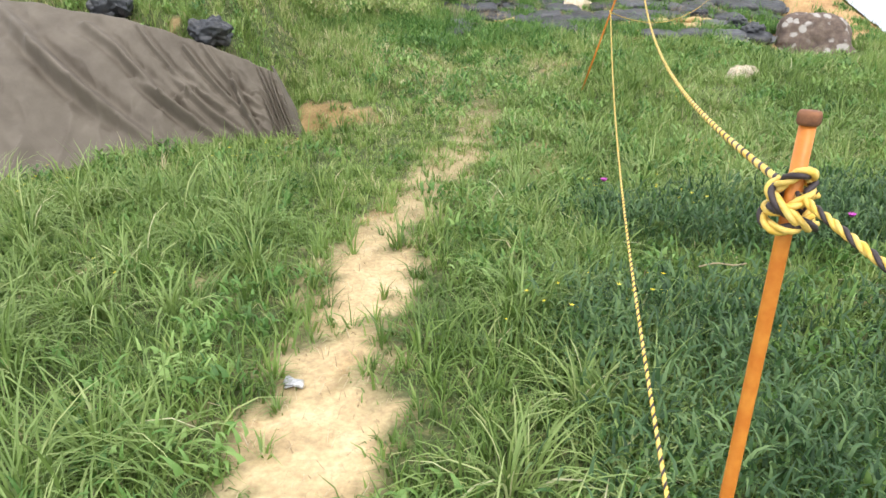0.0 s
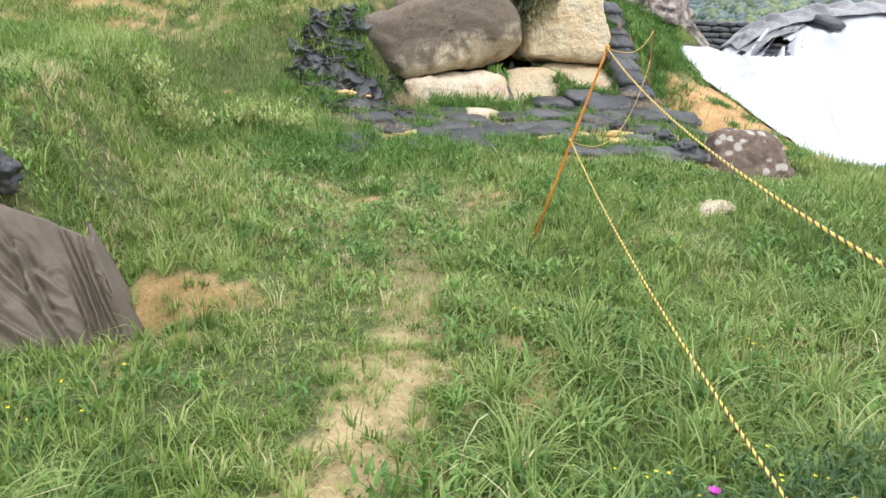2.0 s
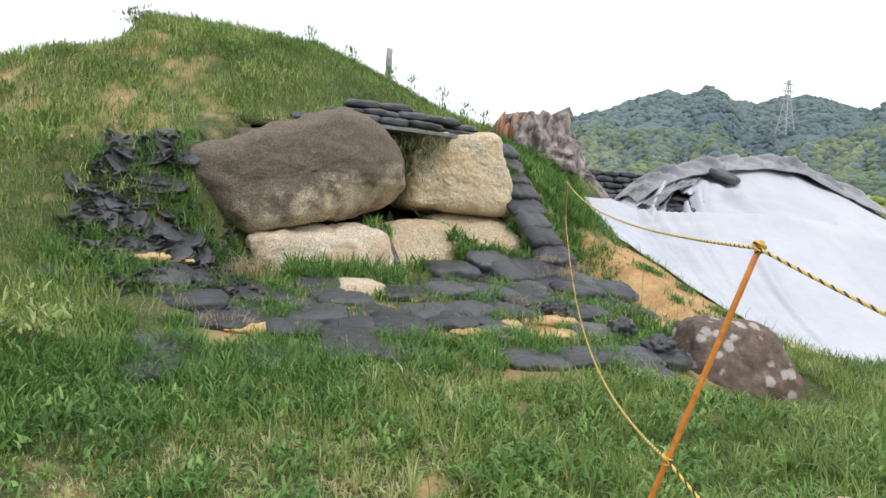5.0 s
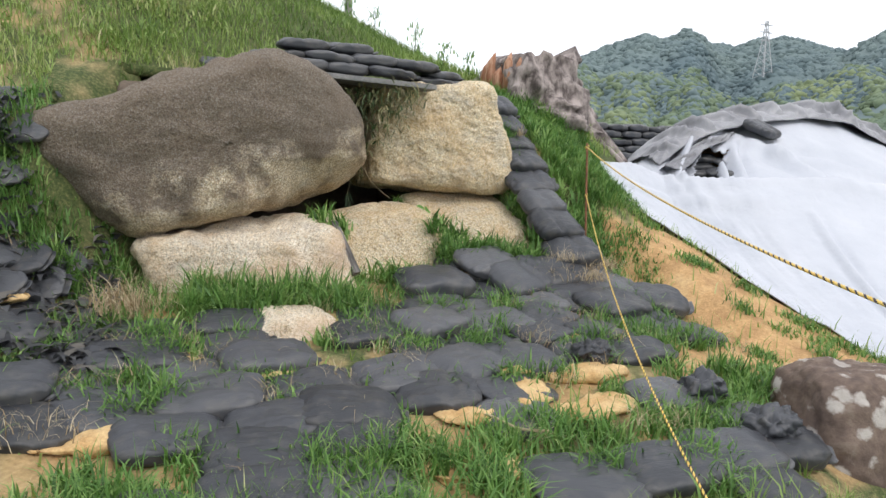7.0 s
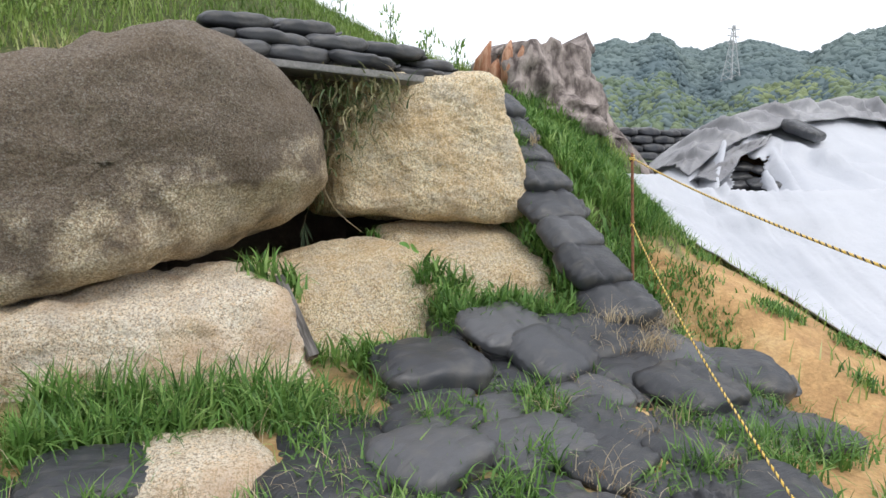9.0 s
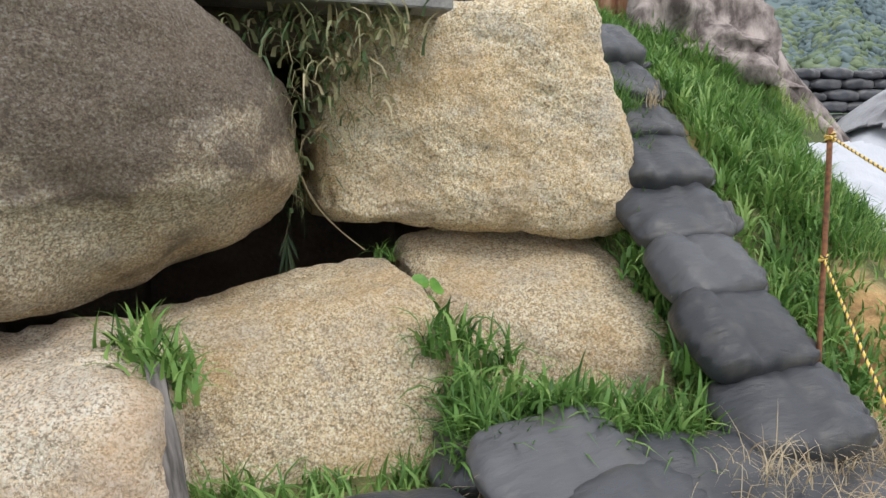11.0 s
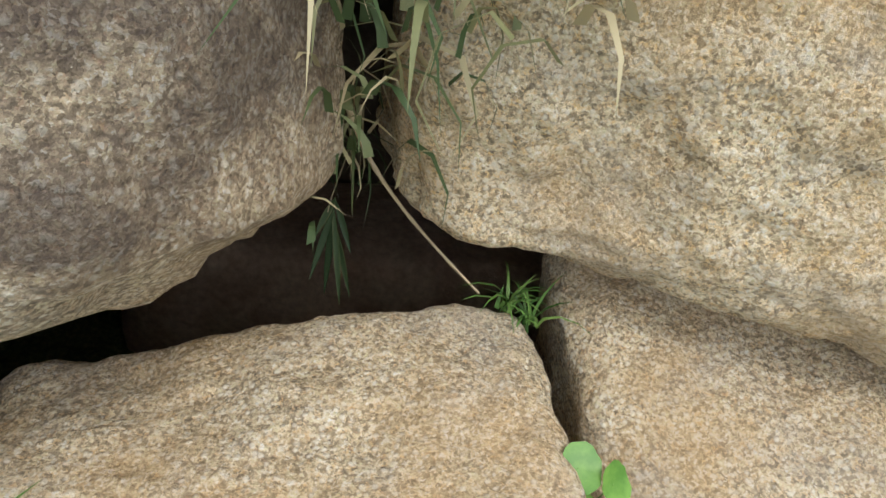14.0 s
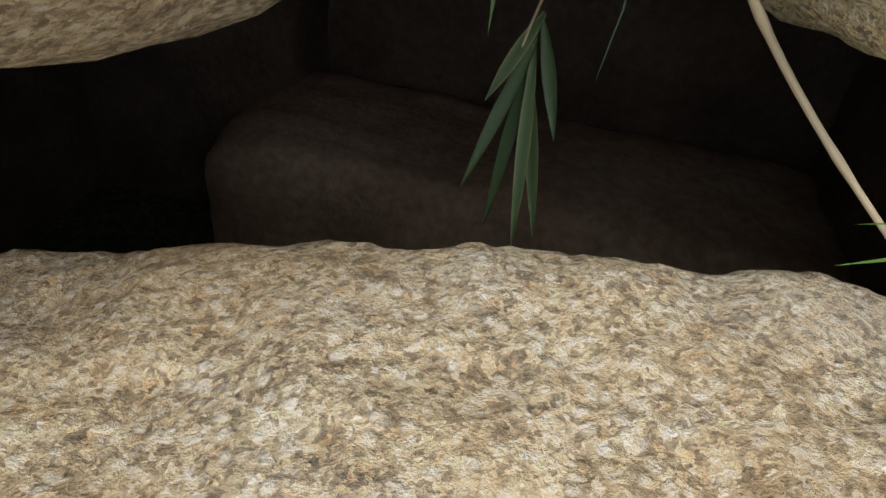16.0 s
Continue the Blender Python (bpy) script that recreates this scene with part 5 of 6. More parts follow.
# leafy dark weeds under the rope
cx, cy, g = scatter(760, (0.45, 4.2), (0.9, 5.2), 103)
keep = (cx > 0.35 + 0.08 * cy) & (cy < 4.1 + 0.15 * cx) & (fbm(cx * 0.9, cy * 0.9, 71) > -0.1)
cx, cy = cx[keep], cy[keep]
per = 75
x = (cx[:, None] + g.normal(0, 0.12, (len(cx), per))).ravel()
y = (cy[:, None] + g.normal(0, 0.12, (len(cy), per))).ravel()
n = len(x)
p = np.stack((x, y, terrain(x, y) + g.uniform(0.0, 0.26, n)), -1)
blades("leafy_weeds", p, g.uniform(0.04, 0.11, n), g.uniform(0.008, 0.018, n), g.uniform(0.4, 1.7, n), np.clip(np.repeat(g.uniform(0.1, 0.8, len(cx)), per) + 0.2 * g.standard_normal(n), 0, 1), WEED, "dark feathery weeds among the grass", 3, 3, 0.8)

# broad-leaved plants in the sward
cx, cy, g = scatter(1300, (-3.8, 5.0), (0.8, 10.8), 108)
s, _ = soil_mask(cx, cy)
keep = (s < 0.25) & ~covered(cx, cy) & (fbm(cx * 0.8, cy * 0.8, 73) > -0.1)
cx, cy = cx[keep], cy[keep]
per = 26
x = (cx[:, None] + g.normal(0, 0.06, (len(cx), per))).ravel()
y = (cy[:, None] + g.normal(0, 0.06, (len(cy), per))).ravel()
n = len(x)
p = np.stack((x, y, terrain(x, y) + g.uniform(0.01, 0.12, n)), -1)
blades("broad_leaves", p, g.uniform(0.04, 0.1, n), g.uniform(0.014, 0.03, n), g.uniform(0.6, 1.6, n), np.clip(np.repeat(g.uniform(0.1, 0.85, len(cx)), per) + g.normal(0, 0.12, n), 0, 1), LUSH, "low broad-leaved meadow plants in the grass", 8, 3, 0.8)

# mound and outer meadow
x, y, g = scatter(200000, (-9, 9.5), (9.5, 21.5), 104)
s, _ = soil_mask(x, y)
s = np.where((x > 1.4) & (x < 5.05) & (y > 14.95) & (y < 17.25), 0, s)
dens = fbm(x * 0.8, y * 0.8, 63)
apron_in = (x > np.interp(y, (12.8, 13.4, 14.2), (0.1, 0.7, 1.3))) & (x < 5.9) & (y > np.interp(x, (2.3, 2.8), (10.8, 9.7))) & (y < 14.97)
ok = (g.random(len(x)) > s * 0.93) & ~covered(x, y) & ~(apron_in & (g.random(len(x)) > 0.06)) & (dens > -0.3)
ok &= ~((x > 5.65) & (x < 7.2) & (y > 12.9) & (y < 16.4) & (g.random(len(x)) > 0.4))
ok &= ~((x > -0.35 + 0.3 * np.abs(y - 13.3)) & (x < 1.4) & (y > 12.0) & (y < 14.5) & (g.random(len(x)) > 0.3))
x, y, dens = x[ok], y[ok], dens[ok]
p = np.stack((x, y, surface(x, y) - 0.01), -1)
n = len(x)
tone = np.clip(0.4 + 0.9 * dens + 0.5 * fbm(x * 3, y * 3, 65) + 0.12 * g.standard_normal(n) + 0.22 * step(3.4, 0.8, x) * step(13.2, 14.8, y), 0, 1)
blades("mound_grass", p, g.uniform(0.07, 0.2, n) * (1 + 0.8 * dens), g.uniform(0.008, 0.016, n), g.uniform(0.2, 1.1, n), tone, GRASS, "rough green grass over the mound", 4)

# fresh tufts between bags and stones
spots = [(1.75, 13.2), (2.0, 13.1), (2.3, 13.05), (2.6, 13.02), (2.85, 13.05), (3.05, 13.1), (1.5, 13.3), (3.0, 14.1), (3.25, 13.75), (4.2, 13.8), (4.25, 13.95), (4.4, 13.65), (4.6, 13.5), (4.85, 13.4), (5.22, 13.75), (3.6, 13.75), (3.9, 13.65), (2.9, 12.7), (2.0, 12.5), (3.4, 12.6), (1.1, 13.4), (0.8, 13.6), (0.6, 13.9), (1.0, 13.8)]
g = np.random.default_rng(105)
rx, ry = np.r_[g.uniform(0.0, 5.6, 115), g.uniform(-0.5, 1.4, 44)], np.r_[g.uniform(10.4, 13.2, 115), g.uniform(12.0, 14.4, 44)]
fx, fy = np.where(g.random(240) < 0.25, g.normal(-0.4, 0.6, 240), np.where(g.random(240) < 0.75, g.uniform(-0.4, 2.5, 240), g.uniform(2.5, 4.9, 240))), 11.0 - np.abs(g.normal(0, 0.55, 240))
bx, by = g.uniform(5.9, 7.2, 120), g.uniform(12.8, 16.4, 120)
ex, ey = g.uniform(5.3, 7.4, 95), g.uniform(10.9, 14, 95)
bk = (bx - 5.95) < 0.55 * (by - 12.8) + 0.35
cx = np.concatenate(([a for a, _ in spots], rx, fx, bx[bk], ex))
cy = np.concatenate(([b for _, b in spots], ry, fy, by[bk], ey))
soft = soil_mask(cx, cy)[0]
keep = (~(np.hypot((cx - 5.3) / 0.9, (cy - 10.0) / 0.8) < 1.0)) & ~((cx > 5.2) & (cx < 5.95) & (cy > 13.3) & (cy < 15.6) & (cx < 5.62 + 0.2 * (cy - 13.3))) | (np.arange(len(cx)) < len(spots))
keep &= ~((cx > 5.7) & (soft > 0.5) & (np.arange(len(cx)) % 5 > 1))
cx, cy = cx[keep], cy[keep]
per = 90
x = (cx[:, None] + g.normal(0, 0.075, (len(cx), per))).ravel()
y = (cy[:, None] + g.normal(0, 0.065, (len(cy), per))).ravel()
n = len(x)
p = np.stack((x, y, terrain(x, y) + 0.01), -1)
big = np.repeat(g.uniform(0.6, 1.2, len(cx)) * np.where((cx > 5.7) & (soil_mask(cx, cy)[0] > 0.5), 0.55, 1), per)
blades("fresh_grass_tufts", p, g.uniform(0.08, 0.22, n) * big, g.uniform(0.008, 0.02, n), g.uniform(0.2, 1.4, n), np.clip(g.normal(0.45, 0.22, n), 0, 1), LUSH, "bright fresh grass tufts between sandbags and stones", 5, 3)

# dead straw
cx, cy, g = scatter(75, (0.2, 5.8), (10.6, 13.7), 106)
cx = np.concatenate((cx, (1.3, 1.35, 1.25, 4.95, 5.05, 5.3)))
cy = np.concatenate((cy, (13.1, 13.0, 13.2, 13.25, 13.2, 13.35)))
per = 26
x = (cx[:, None] + g.normal(0, 0.06, (len(cx), per))).ravel()
y = (cy[:, None] + g.normal(0, 0.06, (len(cy), per))).ravel()
n = len(x)
p = np.stack((x, y, terrain(x, y) + 0.05), -1)
blades("dead_straw", p, g.uniform(0.06, 0.22, n), g.uniform(0.003, 0.006, n), g.uniform(0.6, 1.7, n), g.uniform(0, 1, n), STRAW, "dry straw-coloured dead grass on the sandbags", 6, 3)
x, y, g = scatter(9000, (-1.3, 1.0), (0.4, 9.0), 107)
s, _ = soil_mask(x, y)
ok = (s > 0.25) & (g.random(len(x)) < 0.9)
x, y = x[ok], y[ok]
n = len(x)
p = np.stack((x, y, terrain(x, y) + 0.004), -1)
blades("path_straw", p, g.uniform(0.03, 0.1, n), g.uniform(0.002, 0.0045, n), g.uniform(1.1, 1.6, n), g.uniform(0, 1, n), STRAW, "short dry stalks on the sandy footpath", 7)


# ---------------------------------------------------------------- plants at the chamber mouth
def leaf_cluster(name, anchors, per, spread, length, width, lean, tone, material, label, category, seed, hang=False):
    """Leaves about a few stems, as one plant."""
    q = np.random.default_rng(seed)
    a = np.array(anchors, float)
    pos = (a[:, None] + q.normal(0, 1, (len(a), per, 3)) * np.array(spread)).reshape(-1, 3)
    n = len(pos)
    ob = blades(name, pos, q.uniform(*length, n), q.uniform(*width, n), q.uniform(*lean, n), np.clip(q.normal(tone[0], tone[1], n), 0, 1), material, label, seed, 4, 0.9)
    del ob["kind"]
    return tagged(ob, label, category)


sasa_line = [(3.56, 14.62, 2.7), (3.72, 14.55, 2.7), (3.88, 14.52, 2.68), (3.66, 14.56, 2.58), (3.8, 14.52, 2.56), (3.92, 14.52, 2.5), (3.7, 14.58, 2.42), (3.7, 14.65, 2.26), (3.67, 14.74, 2.1)]
leaf_cluster("bamboo_grass", sasa_line, 30, (0.1, 0.06, 0.07), (0.09, 0.23), (0.011, 0.025), (0.6, 2.8), (0.72, 0.24), SASA, "tangle of bamboo grass with dry edges between boulders", "plant", 31)
leaf_cluster("bamboo_grass", [(3.98, 14.5, 2.72), (4.04, 14.46, 2.68), (4.1, 14.44, 2.66)], 16, (0.06, 0.03, 0.04), (0.12, 0.24), (0.016, 0.028), (0.6, 1.9), (0.75, 0.15), SASA, "pale bamboo grass leaves under the board", "plant", 32)
leaf_cluster("bamboo_grass", [(3.66, 14.95, 2.0), (3.67, 14.98, 1.92)], 16, (0.025, 0.03, 0.05), (0.08, 0.2), (0.006, 0.012), (2.5, 3.1), (0.65, 0.25), SASA, "drooping dry bamboo grass blades in the gap", "plant", 33)


def sprig():
    e = new("hanging_sprig")
    e.location = (3.66, 15.05, 2.05)
    t = np.linspace(0, 1, 14)
    stem = np.stack((-0.05 * t + 0.015 * np.sin(5 * t), 0.04 * t, -0.42 * t), -1)
    v, f = tube(stem, 0.0018, 5)
    stem_ob = mesh_object("stem", v, f, STRAW, e)
    for k, (s, ax, ay, ln) in enumerate(((0.86, -0.3, -0.15, 0.16), (0.88, 0.1, -0.2, 0.2), (0.92, -0.08, 0.0, 0.19), (0.94, 0.24, -0.1, 0.18), (0.8, 0.34, -0.1, 0.11), (0.78, -0.45, 0.1, 0.1))):
        i = s * np.array((-0.05, 0.04, -0.42))
        d = np.array((ax, ay, -1.0))
        d /= np.linalg.norm(d)
        side = np.cross(d, (0.15, 1, 0.1))
        side /= np.linalg.norm(side)
        rows = np.linspace(0, 1, 7)
        w = 0.0095 * np.sin(np.pi * np.clip(rows * 0.9 + 0.08, 0, 1))
        mid = i + d * (rows * ln * 1.3)[:, None] + np.array((0, -0.03, 0)) * (rows ** 2)[:, None]
        dip = np.array((0, 0.004, 0))
        vv = np.concatenate((mid - side * w[:, None], mid + dip, mid + side * w[:, None]))
        ff = [(r, r + 1, 7 + r + 1, 7 + r) for r in range(6)] + [(7 + r, 7 + r + 1, 14 + r + 1, 14 + r) for r in range(6)]
        leaf = mesh_object("leaf", vv, ff, SASA, e)
        edge = np.abs(np.repeat((1.0, 0.0, 1.0), 7))
        float_attribute(leaf.data, "tone", 0.2 + 0.5 * edge * (k % 2))
    float_attribute(stem_ob.data, "tone", np.full(len(v), 0.6))
    return tagged(e, "small bamboo sprig with drooping dark leaves in the gap", "plant")


sprig()
t_ = np.linspace(0, 1, 26)
line_ = np.stack((3.66 + 0.32 * t_ - 0.045 * np.sin(np.pi * t_), 14.8 + 0.06 * np.sin(np.pi * t_), 2.13 - 0.47 * t_ ** 0.8), -1)
v, f = tube(line_, 0.005 * (1 + 0.25 * (np.sin(t_ * 24) > 0.8)) * (1.1 - 0.5 * t_), 7)
cane = mesh_object("dry_cane", v, f, STRAW)
float_attribute(cane.data, "tone", np.full(len(v), 0.75))
tagged(cane, "pale dry bamboo cane arching over the gap", "plant")
leaf_cluster("green_tuft", [(4.05, 14.8, 1.62), (4.1, 14.78, 1.6)], 18, (0.012, 0.012, 0.008), (0.06, 0.15), (0.008, 0.014), (0.5, 1.5), (0.4, 0.2), LUSH, "small green tuft growing from the stone joint", "plant", 34)
leaf_cluster("green_tuft", [(2.98, 14.25, 1.42), (3.02, 14.15, 1.35), (3.05, 14.05, 1.3)], 40, (0.04, 0.05, 0.03), (0.1, 0.24), (0.01, 0.02), (0.2, 1.3), (0.45, 0.22), LUSH, "bamboo-leaved green tuft between two stones", "plant", 35)


def round_leaves(x, y, z):
    e = new("creeper")
    e.location = (x, y, z)
    for k, (dx, dy, dz, r, tilt) in enumerate(((-0.02, 0.02, 0.06, 0.046, 30), (0.05, 0.0, 0.04, 0.042, 50), (0.005, -0.04, 0.01, 0.036, 40), (0.04, -0.05, -0.04, 0.03, 60))):
        a = np.linspace(0, 2 * np.pi, 20, endpoint=False)
        rad = r * (1 + 0.12 * np.cos(a) - 0.1 * np.cos(2 * a) + 0.04 * np.sin(7 * a))
        pts = np.stack((rad * np.cos(a), rad * np.sin(a), 0.2 * rad * np.abs(np.sin(a))), -1)
        m = np.array(pose(dx, dy, dz, tilt, 0, 40 * k))
        vv = np.concatenate((pts, [[0, 0, -0.002]])) @ m[:3, :3].T + m[:3, 3]
        mesh_object("leaf", vv, [(i, (i + 1) % 20, 20) for i in range(20)], BRIGHT_LEAF, e)
        v, f = tube([(0, 0, -0.12), (dx * 0.5, dy * 0.5, dz * 0.4 - 0.03), (dx, dy, dz)], 0.0015, 5)
        mesh_object("stalk", v, f, BRIGHT_LEAF, e)
    return tagged(e, "bright green round-leaved creeper beside the stone", "plant")


round_leaves(4.17, 14.36, 1.52)
# worn grey wood wedged between two low stones
bm = bmesh.new()
vs = bmesh.ops.create_cube(bm, size=1.0)["verts"]
bmesh.ops.transform(bm, verts=vs, matrix=Matrix.Diagonal((0.06, 0.06, 0.56, 1)))
bmesh.ops.subdivide_edges(bm, edges=bm.edges[:], cuts=3, use_grid_fill=True)
for q in bm.verts:
    q.co += Vector((noise.noise(q.co * 9), noise.noise(q.co * 9 + Vector((5, 0, 0))), 0)) * 0.014
wedge_mesh = bpy.data.meshes.new("wood_wedge")
bm.to_mesh(wedge_mesh)
bm.free()
wedge_mesh.materials.append(DRIFT)
wedge = new("wood_wedge", wedge_mesh)
wedge.matrix_world = pose(3.11, 13.66, 1.31, -42, -8, 5)
tagged(wedge, "weathered split stake wedged between two stones", "wood")


# ---------------------------------------------------------------- flowers and scraps in the meadow
def flower(x, y, h, material, r, label, name, petals):
    e = new(name)
    z = float(terrain(x, y))
    e.location = (x, y, z)
    v, f = tube([(0, 0, -0.02), (0.01, 0, h * 0.5), (0.015, 0.01, h)], 0.0018, 5)
    float_attribute(mesh_object("stem", v, f, LUSH, e).data, "tone", np.full(len(v), 0.4))
    vv, ff = [], []
    for k in range(petals):
        a = 2 * math.pi * k / petals
        tip = (math.cos(a) * r, math.sin(a) * r, (0.3 if petals < 9 else 1.0) * r)
        lft = (math.cos(a + 0.5) * r * 0.5, math.sin(a + 0.5) * r * 0.5, 0.1 * r)
        rgt = (math.cos(a - 0.5) * r * 0.5, math.sin(a - 0.5) * r * 0.5, 0.1 * r)
        b = len(vv)
        vv += [(0, 0, 0), lft, tip, rgt]
        ff.append((b, b + 3, b + 2, b + 1))
    head = mesh_object("flower_head", vv, ff, material, e)
    head.location = (0.015, 0.01, h)
    return tagged(e, label, "flower", label)


fl = np.random.default_rng(44)
for cx0, cy0, cnt in ((0.83, 4.33, 4), (1.07, 4.15, 5), (1.43, 4.14, 6), (1.56, 3.99, 5), (0.73, 2.89, 8), (0.82, 2.87, 6), (0.35, 2.7, 5), (1.3, 2.6, 4), (-1.6, 5.1, 6), (-1.3, 5.4, 4), (-2.8, 4.6, 8), (-1.75, 3.2, 2), (1.9, 5.2, 5), (0.9, 6.0, 3), (0.0, 8.6, 3), (2.2, 6.6, 4)):
    for _ in range(cnt):
        flower(cx0 + fl.normal(0, 0.1), cy0 + fl.normal(0, 0.12), fl.uniform(0.16, 0.3), PETAL, fl.uniform(0.008, 0.014), "small yellow buttercup-like flower in the grass", "yellow_flower", 5)
for x0, y0 in ((0.95, 4.05), (2.1, 3.4)):
    flower(x0, y0, 0.34, PURPLE, 0.022, "purple thistle flower standing in the grass", "thistle", 22)
v, f = cube_grid(5)
v = v * np.array((0.035, 0.02, 0.008))
scrap = mesh_object("plastic_scrap", roughen(v, f, 0.02, 18, 4), f, PLASTIC)
scrap.location = (-0.63, 2.39, float(terrain(-0.63, 2.39)) + 0.02)
tagged(scrap, "crumpled pale plastic scrap lying on the footpath", "litter")
for k, (a, b, r) in enumerate((((1.18, 3.0, 0.3), (1.42, 3.03, 0.33), 0.004), ((3.0, 11.0, 0.8), (3.25, 10.75, 0.78), 0.007), ((5.2, 13.2, 1.3), (5.75, 13.35, 1.32), 0.006), ((4.9, 13.05, 1.2), (5.1, 12.85, 1.12), 0.006))):
    a, b = np.array(a), np.array(b)
    t = np.linspace(0, 1, 9)[:, None]
    pts = a * (1 - t) + b * t + 0.02 * np.sin(t * 6 + k)
    pts[:, 2] = np.maximum(pts[:, 2] * 0 + terrain(pts[:, 0], pts[:, 1]) + (0.24 if k == 0 else 0.1), 0)
    v, f = tube(pts, r, 6)
    stalk = mesh_object("dry_stalk", v, f, STRAW)
    float_attribute(stalk.data, "tone", np.full(len(v), 0.6))
    tagged(stalk, "pale dry stalk lying over grass and bags", "stalk")
# low weeds along the mound's skyline
sk = np.random.default_rng(46)
for x0, y0, h in ((3.2, 18.4, 0.4), (4.0, 18.5, 0.45), (4.7, 18.3, 0.45), (5.0, 18.0, 0.5), (5.5, 17.6, 0.6), (5.8, 17.3, 0.45), (6.1, 17.0, 0.4), (2.6, 18.6, 0.3)):
    z0 = float(hill_surface(x0, y0))
    top_x, top_y = x0 + sk.normal(0, 0.08), y0 + sk.normal(0, 0.06)
    st = [(x0 + (top_x - x0) * q, y0 + (top_y - y0) * q, z0 + h * q * 0.7) for q in np.linspace(0.05, 1, 8)]
    weed = leaf_cluster("weed", st, 9, (0.07, 0.06, 0.05), (0.06, 0.14), (0.014, 0.028), (0.3, 1.5), (0.6, 0.2), LUSH, "leafy weed standing on the mound's skyline", "weed", int(200 + x0 * 10))
    v, f = tube([(x0, y0, z0 - 0.05)] + st, 0.006, 5)
    float_attribute(mesh_object("stem", v, f, WEED, weed).data, "tone", np.full(len(v), 0.4))


# ---------------------------------------------------------------- lush clumps round the low stones
def clump_row(a, b, count, seed, height, label):
    q = np.random.default_rng(seed)
    pts = []
    for k in range(count):
        s = (k + 0.5) / count
        x0, y0 = a[0] + (b[0] - a[0]) * s + q.normal(0, 0.03), a[1] + (b[1] - a[1]) * s + q.normal(0, 0.03)
        pts.append((x0, y0, float(terrain(x0, y0)) + 0.02))
    return leaf_cluster("grass_clump", pts, 75, (0.055, 0.05, 0.015), (0.4 * height, height), (0.011, 0.025), (0.1, 1.4), (0.42, 0.24), LUSH, label, "grass", seed)


clump_row((1.75, 13.42), (2.9, 13.06), 10, 308, 0.36, "lush green grass clump in front of the pale stone")
clump_row((1.7, 13.12), (2.95, 12.92), 10, 301, 0.3, "lush green grass clump in front of the pale stone")
clump_row((4.24, 14.15), (4.26, 13.5), 9, 302, 0.36, "lush green grass clump between two low stones")
clump_row((4.3, 13.72), (5.08, 13.4), 10, 303, 0.3, "lush green grass clump at the stone's foot")
clump_row((5.2, 13.55), (5.26, 14.0), 4, 304, 0.17, "lush green grass clump beside the sandbag column")
clump_row((3.45, 13.42), (3.85, 13.4), 3, 305, 0.2, "green grass tuft at the stone's foot")
clump_row((0.5, 13.75), (1.05, 13.55), 5, 306, 0.26, "green grass clump below the huge boulder's end")
clump_row((5.05, 11.35), (5.3, 10.95), 4, 307, 0.24, "green weeds beside the lichened rock")


# dull weeds and dry clumps on the dug side of the mound
q_ = np.random.default_rng(120)
cx, cy = q_.uniform(-7.5, 2.6, 520), q_.uniform(13.6, 18.6, 520)
keep = (fbm(cx * 1.1, cy * 1.1, 75) > -0.05) & ~((cx > 0.6) & (cy < 14.9))
cx, cy = cx[keep], cy[keep]
per = 60
x = (cx[:, None] + q_.normal(0, 0.12, (len(cx), per))).ravel()
y = (cy[:, None] + q_.normal(0, 0.1, (len(cy), per))).ravel()
n = len(x)
p = np.stack((x, y, surface(x, y) + q_.uniform(0, 0.1, n)), -1)
dry = np.repeat(q_.uniform(0, 0.75, len(cx)), per)
blades("mound_weeds", p, q_.uniform(0.06, 0.17, n), q_.uniform(0.01, 0.024, n), q_.uniform(0.2, 1.5, n), np.clip(0.2 + 0.75 * dry + q_.normal(0, 0.15, n), 0, 1), GRASS, "dull olive and brown weeds over the dug mound side", 9, 3)
# leafy yellow-green weeds beyond the canvas
for x0, y0, h in ((-0.85, 10.55, 0.34), (-0.6, 10.75, 0.26), (-1.75, 9.95, 0.36), (-1.98, 10.15, 0.3), (-1.55, 10.25, 0.26)):
    z0 = float(terrain(x0, y0))
    st = [(x0 + q_.normal(0, 0.16), y0 + q_.normal(0, 0.12), z0 + h * q_.uniform(0.15, 1)) for _ in range(16)]
    leaf_cluster("leafy_weed", st, 20, (0.07, 0.06, 0.05), (0.05, 0.12), (0.014, 0.028), (0.5, 1.5), (0.74, 0.12), GRASS, "pale yellow-green leafy weed standing in the meadow", "weed", int(400 - x0 * 10))
# dry bush on the mound's summit
st = [(0.7 + q_.uniform(-0.55, 0.55), 18.5 + q_.normal(0, 0.15), float(hill_surface(0.7, 18.5)) + q_.uniform(-0.05, 0.08)) for _ in range(40)]
leaf_cluster("low_bush", st, 45, (0.08, 0.08, 0.05), (0.05, 0.14), (0.01, 0.022), (0.2, 1.5), (0.68, 0.2), SASA, "low brown dry bush on the mound's summit", "bush", 141)


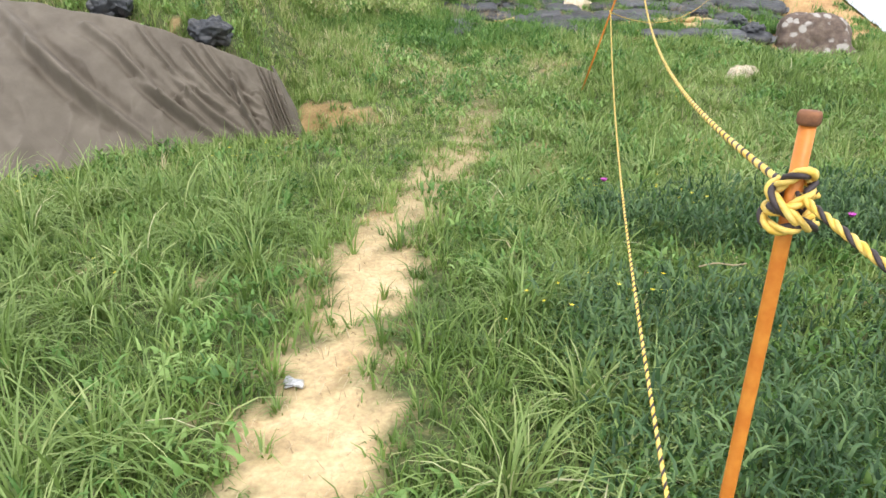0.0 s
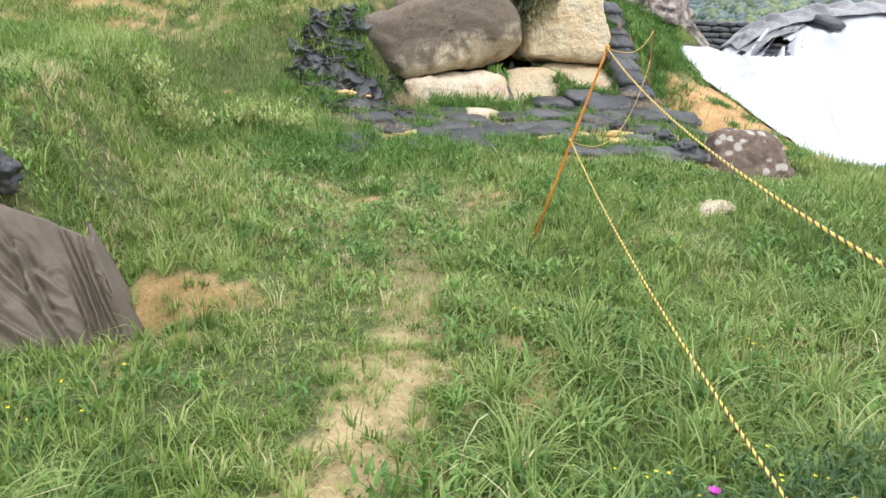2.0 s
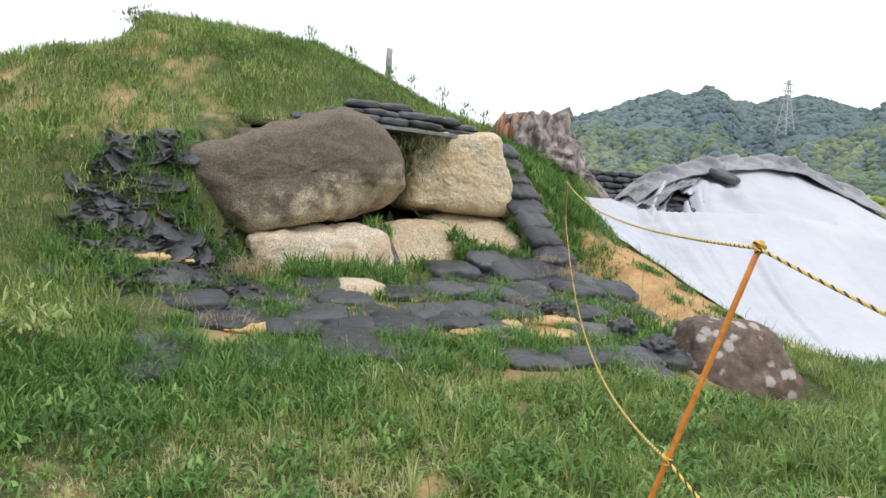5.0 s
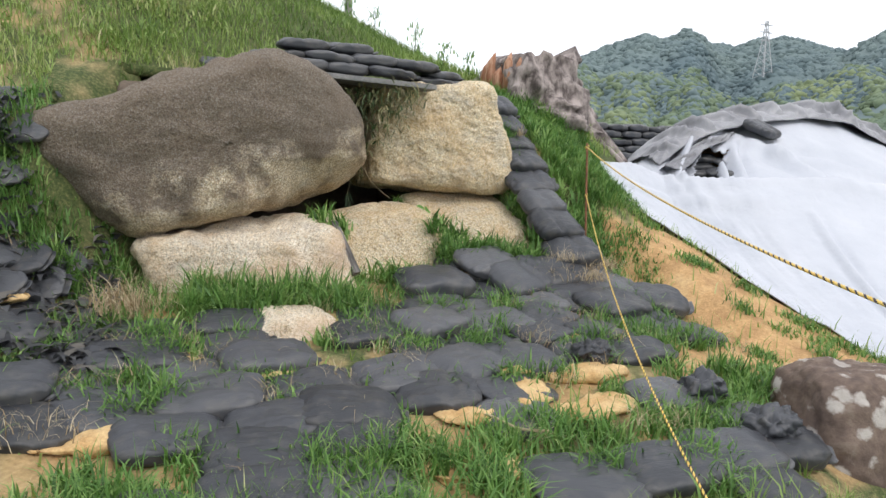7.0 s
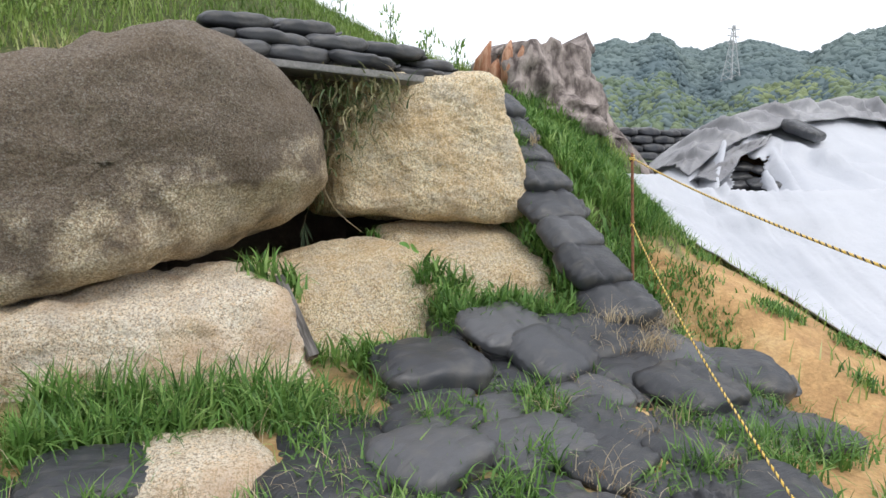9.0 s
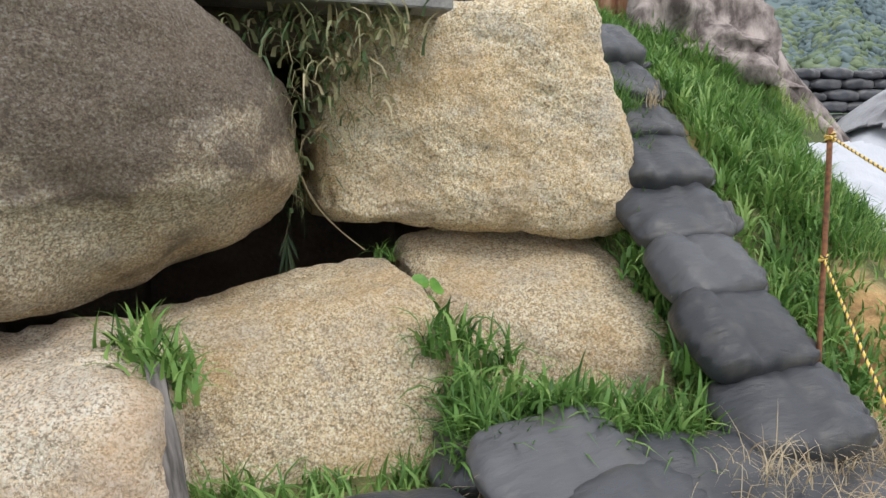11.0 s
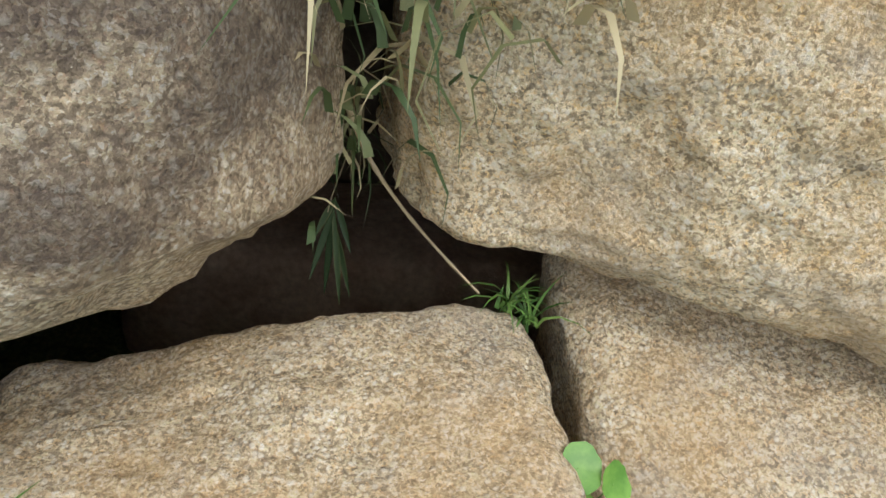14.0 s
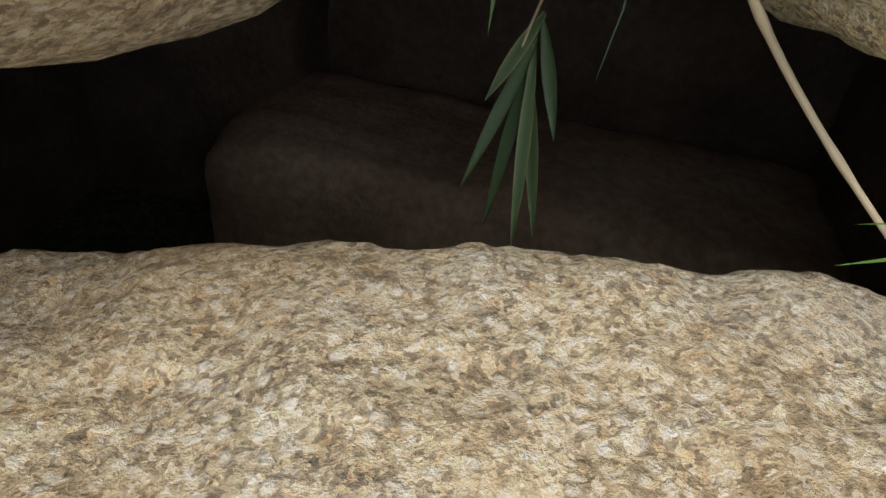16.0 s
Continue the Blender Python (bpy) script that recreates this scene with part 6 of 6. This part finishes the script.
# broad-leaved green clumps that spill over the low stones
SPILL = [
    ([(4.14, 13.98, 1.42), (4.22, 13.95, 1.4), (4.36, 13.9, 1.32), (4.16, 13.8, 1.28), (4.16, 13.68, 1.18), (4.12, 13.55, 1.08), (4.2, 13.5, 1.05)], "bamboo-leaved green clump filling the gap between two low stones"),
    ([(4.36, 13.7, 1.25), (4.48, 13.64, 1.25), (4.62, 13.6, 1.22), (4.78, 13.54, 1.18), (4.94, 13.5, 1.15)], "bamboo-leaved green clump covering the stone's foot"),
    ([(5.12, 13.66, 1.3), (5.18, 13.72, 1.24), (5.22, 13.85, 1.35), (5.24, 14.0, 1.45)], "bamboo-leaved green clump beside the sandbag column"),
    ([(5.2, 14.2, 1.62), (5.26, 14.16, 1.66), (5.28, 14.3, 1.72), (5.22, 14.1, 1.55)], "green tuft under the square block's corner"),
    ([(2.98, 14.0, 1.5), (3.06, 13.9, 1.48), (3.12, 13.82, 1.42)], "bamboo-leaved green tuft at the joint of two stones"),
    ([(3.36, 13.4, 1.06), (3.46, 13.38, 1.05), (3.54, 13.4, 1.05)], "green grass clump at the tan stone's foot"),
]
for k, (pts, label) in enumerate(SPILL):
    leaf_cluster("green_clump", pts, 55, (0.055, 0.045, 0.04), (0.09, 0.2), (0.015, 0.029), (0.2, 1.6), (0.42, 0.25), LUSH, label, "plant", 500 + k)
# short grass along the strip between block and bags
sx, sy, g = scatter(5200, (5.08, 5.5), (13.5, 15.2), 131)
p = np.stack((sx, sy, terrain(sx, sy) - 0.01), -1)
blades("strip_grass", p, g.uniform(0.06, 0.18, 5200), g.uniform(0.006, 0.013, 5200), g.uniform(0.2, 1.3, 5200), np.clip(g.normal(0.35, 0.22, 5200), 0, 1), LUSH, "dark green grass along the edge of the bags", 12, 3)

leaf_cluster("dry_tuft", [(5.56, 14.74, 2.36), (5.6, 14.76, 2.36)], 16, (0.02, 0.02, 0.01), (0.08, 0.2), (0.003, 0.006), (0.2, 1.2), (0.5, 0.25), STRAW, "dry reddish grass tuft growing through a sandbag", "grass", 610)
leaf_cluster("dry_tuft", [(5.0, 13.02, 1.2), (5.08, 13.05, 1.2), (4.92, 13.08, 1.2)], 22, (0.05, 0.05, 0.01), (0.08, 0.22), (0.003, 0.006), (0.6, 1.6), (0.5, 0.25), STRAW, "dry straw tuft lying on the sandbags", "grass", 611)

# broad-leaved green clumps over the bank beside the bags
q_ = np.random.default_rng(133)
cx, cy = q_.uniform(5.6, 7.1, 330), q_.uniform(12.9, 16.4, 330)
keep = ((cx - 5.72) > 0.1 * (cy - 13.3)) & ((cx - 5.95) < 0.45 * (cy - 13.5)) & ~covered(cx, cy)
cx, cy = cx[keep], cy[keep]
per = 46
az = q_.uniform(0, 2 * np.pi, (len(cx), per))
off = np.abs(q_.normal(0, 0.06, (len(cx), per)))
x, y = (cx[:, None] + off * np.cos(az)).ravel(), (cy[:, None] + off * np.sin(az)).ravel()
n = len(x)
p = np.stack((x, y, surface(x, y) + q_.uniform(0, 0.1, n)), -1)
blades("bank_leaves", p, q_.uniform(0.08, 0.19, n), q_.uniform(0.012, 0.026, n), q_.uniform(0.3, 1.5, n), np.clip(np.repeat(q_.uniform(0.25, 0.8, len(cx)), per) + q_.normal(0, 0.15, n), 0, 1), LUSH, "bright green broad-bladed grass over the bank", 14, 3, 0.9, az.ravel())
heap_at = [(1.22 + 0.05 * k, 13.0 + 0.05 * (k % 3), float(terrain(1.22 + 0.05 * k, 13.0 + 0.05 * (k % 3))) + 0.1) for k in range(5)]
leaf_cluster("dry_tuft", heap_at, 46, (0.07, 0.07, 0.04), (0.12, 0.34), (0.004, 0.009), (0.4, 2.0), (0.5, 0.25), STRAW, "large pale tuft of dead straw on the sandbags", "grass", 612)


def crumpled_bag(x, y, z, size, seed, label):
    """A slack black bag, folded and crumpled."""
    v, f = cube_grid(16)
    p = v / ((np.abs(v) ** 2.6).sum(1)[:, None] ** (1 / 2.6))
    p = roughen(p * np.array((size, size * 0.75, size * 0.6)), f, 0.32 * size, 1.8 / size, seed)
    p = roughen(p, f, 0.1 * size, 6 / size, seed + 5)
    ob = mesh_object("crumpled_bag", p - np.array((0, 0, p[:, 2].min())), f, BAG)
    ob.location = (x, y, z)
    return tagged(ob, label, "bag", "crumpled bags")


for k, (x, y, sz) in enumerate(((4.55, 10.95, 0.15), (4.62, 10.5, 0.16), (4.2, 11.6, 0.13))):
    crumpled_bag(x, y, float(terrain(x, y)) - 0.02, sz, 70 + k, "crumpled empty black bag lying in the grass")
for k, (x, y, z) in enumerate(((-2.16, 6.84, 0.86), (-3.2, 7.12, 1.06))):
    crumpled_bag(x, y, z, 0.19, 80 + k, "crumpled black bag weighing down the canvas sheet")
# shredded bag cloth over the slumped bags
q_ = np.random.default_rng(151)
x, y = q_.uniform(-0.45, 1.3, 1100), q_.uniform(12.0, 14.4, 1100)
keep = (x > -0.45 + 0.4 * np.abs(y - 13.2)) & (fbm(x * 2, y * 2, 91) > -0.05)
x, y = x[keep], y[keep]
n = len(x)
p = np.stack((x, y, surface(x, y) + q_.uniform(0.02, 0.07, n)), -1)
blades("torn_bag_strips", p, q_.uniform(0.08, 0.22, n), q_.uniform(0.04, 0.12, n), q_.uniform(1.2, 1.75, n), np.clip(q_.normal(0.5, 0.28, n), 0, 1), SHRED, "shredded black bag cloth lying over the slumped bags", 15, 3, 0.5)
for k, (x, y) in enumerate(((5.0, 13.12), (5.45, 13.2), (5.72, 13.3), (5.3, 12.95))):
    at = [(x + 0.07 * j, y + 0.04 * (j % 2), float(terrain(x + 0.07 * j, y)) + 0.13) for j in (-1, 0, 1)]
    leaf_cluster("dry_tuft", at, 44, (0.07, 0.06, 0.015), (0.08, 0.26), (0.003, 0.008), (0.8, 1.75), (0.55, 0.25), STRAW, "dry straw tuft lying on the sandbags", "grass", 620 + k)
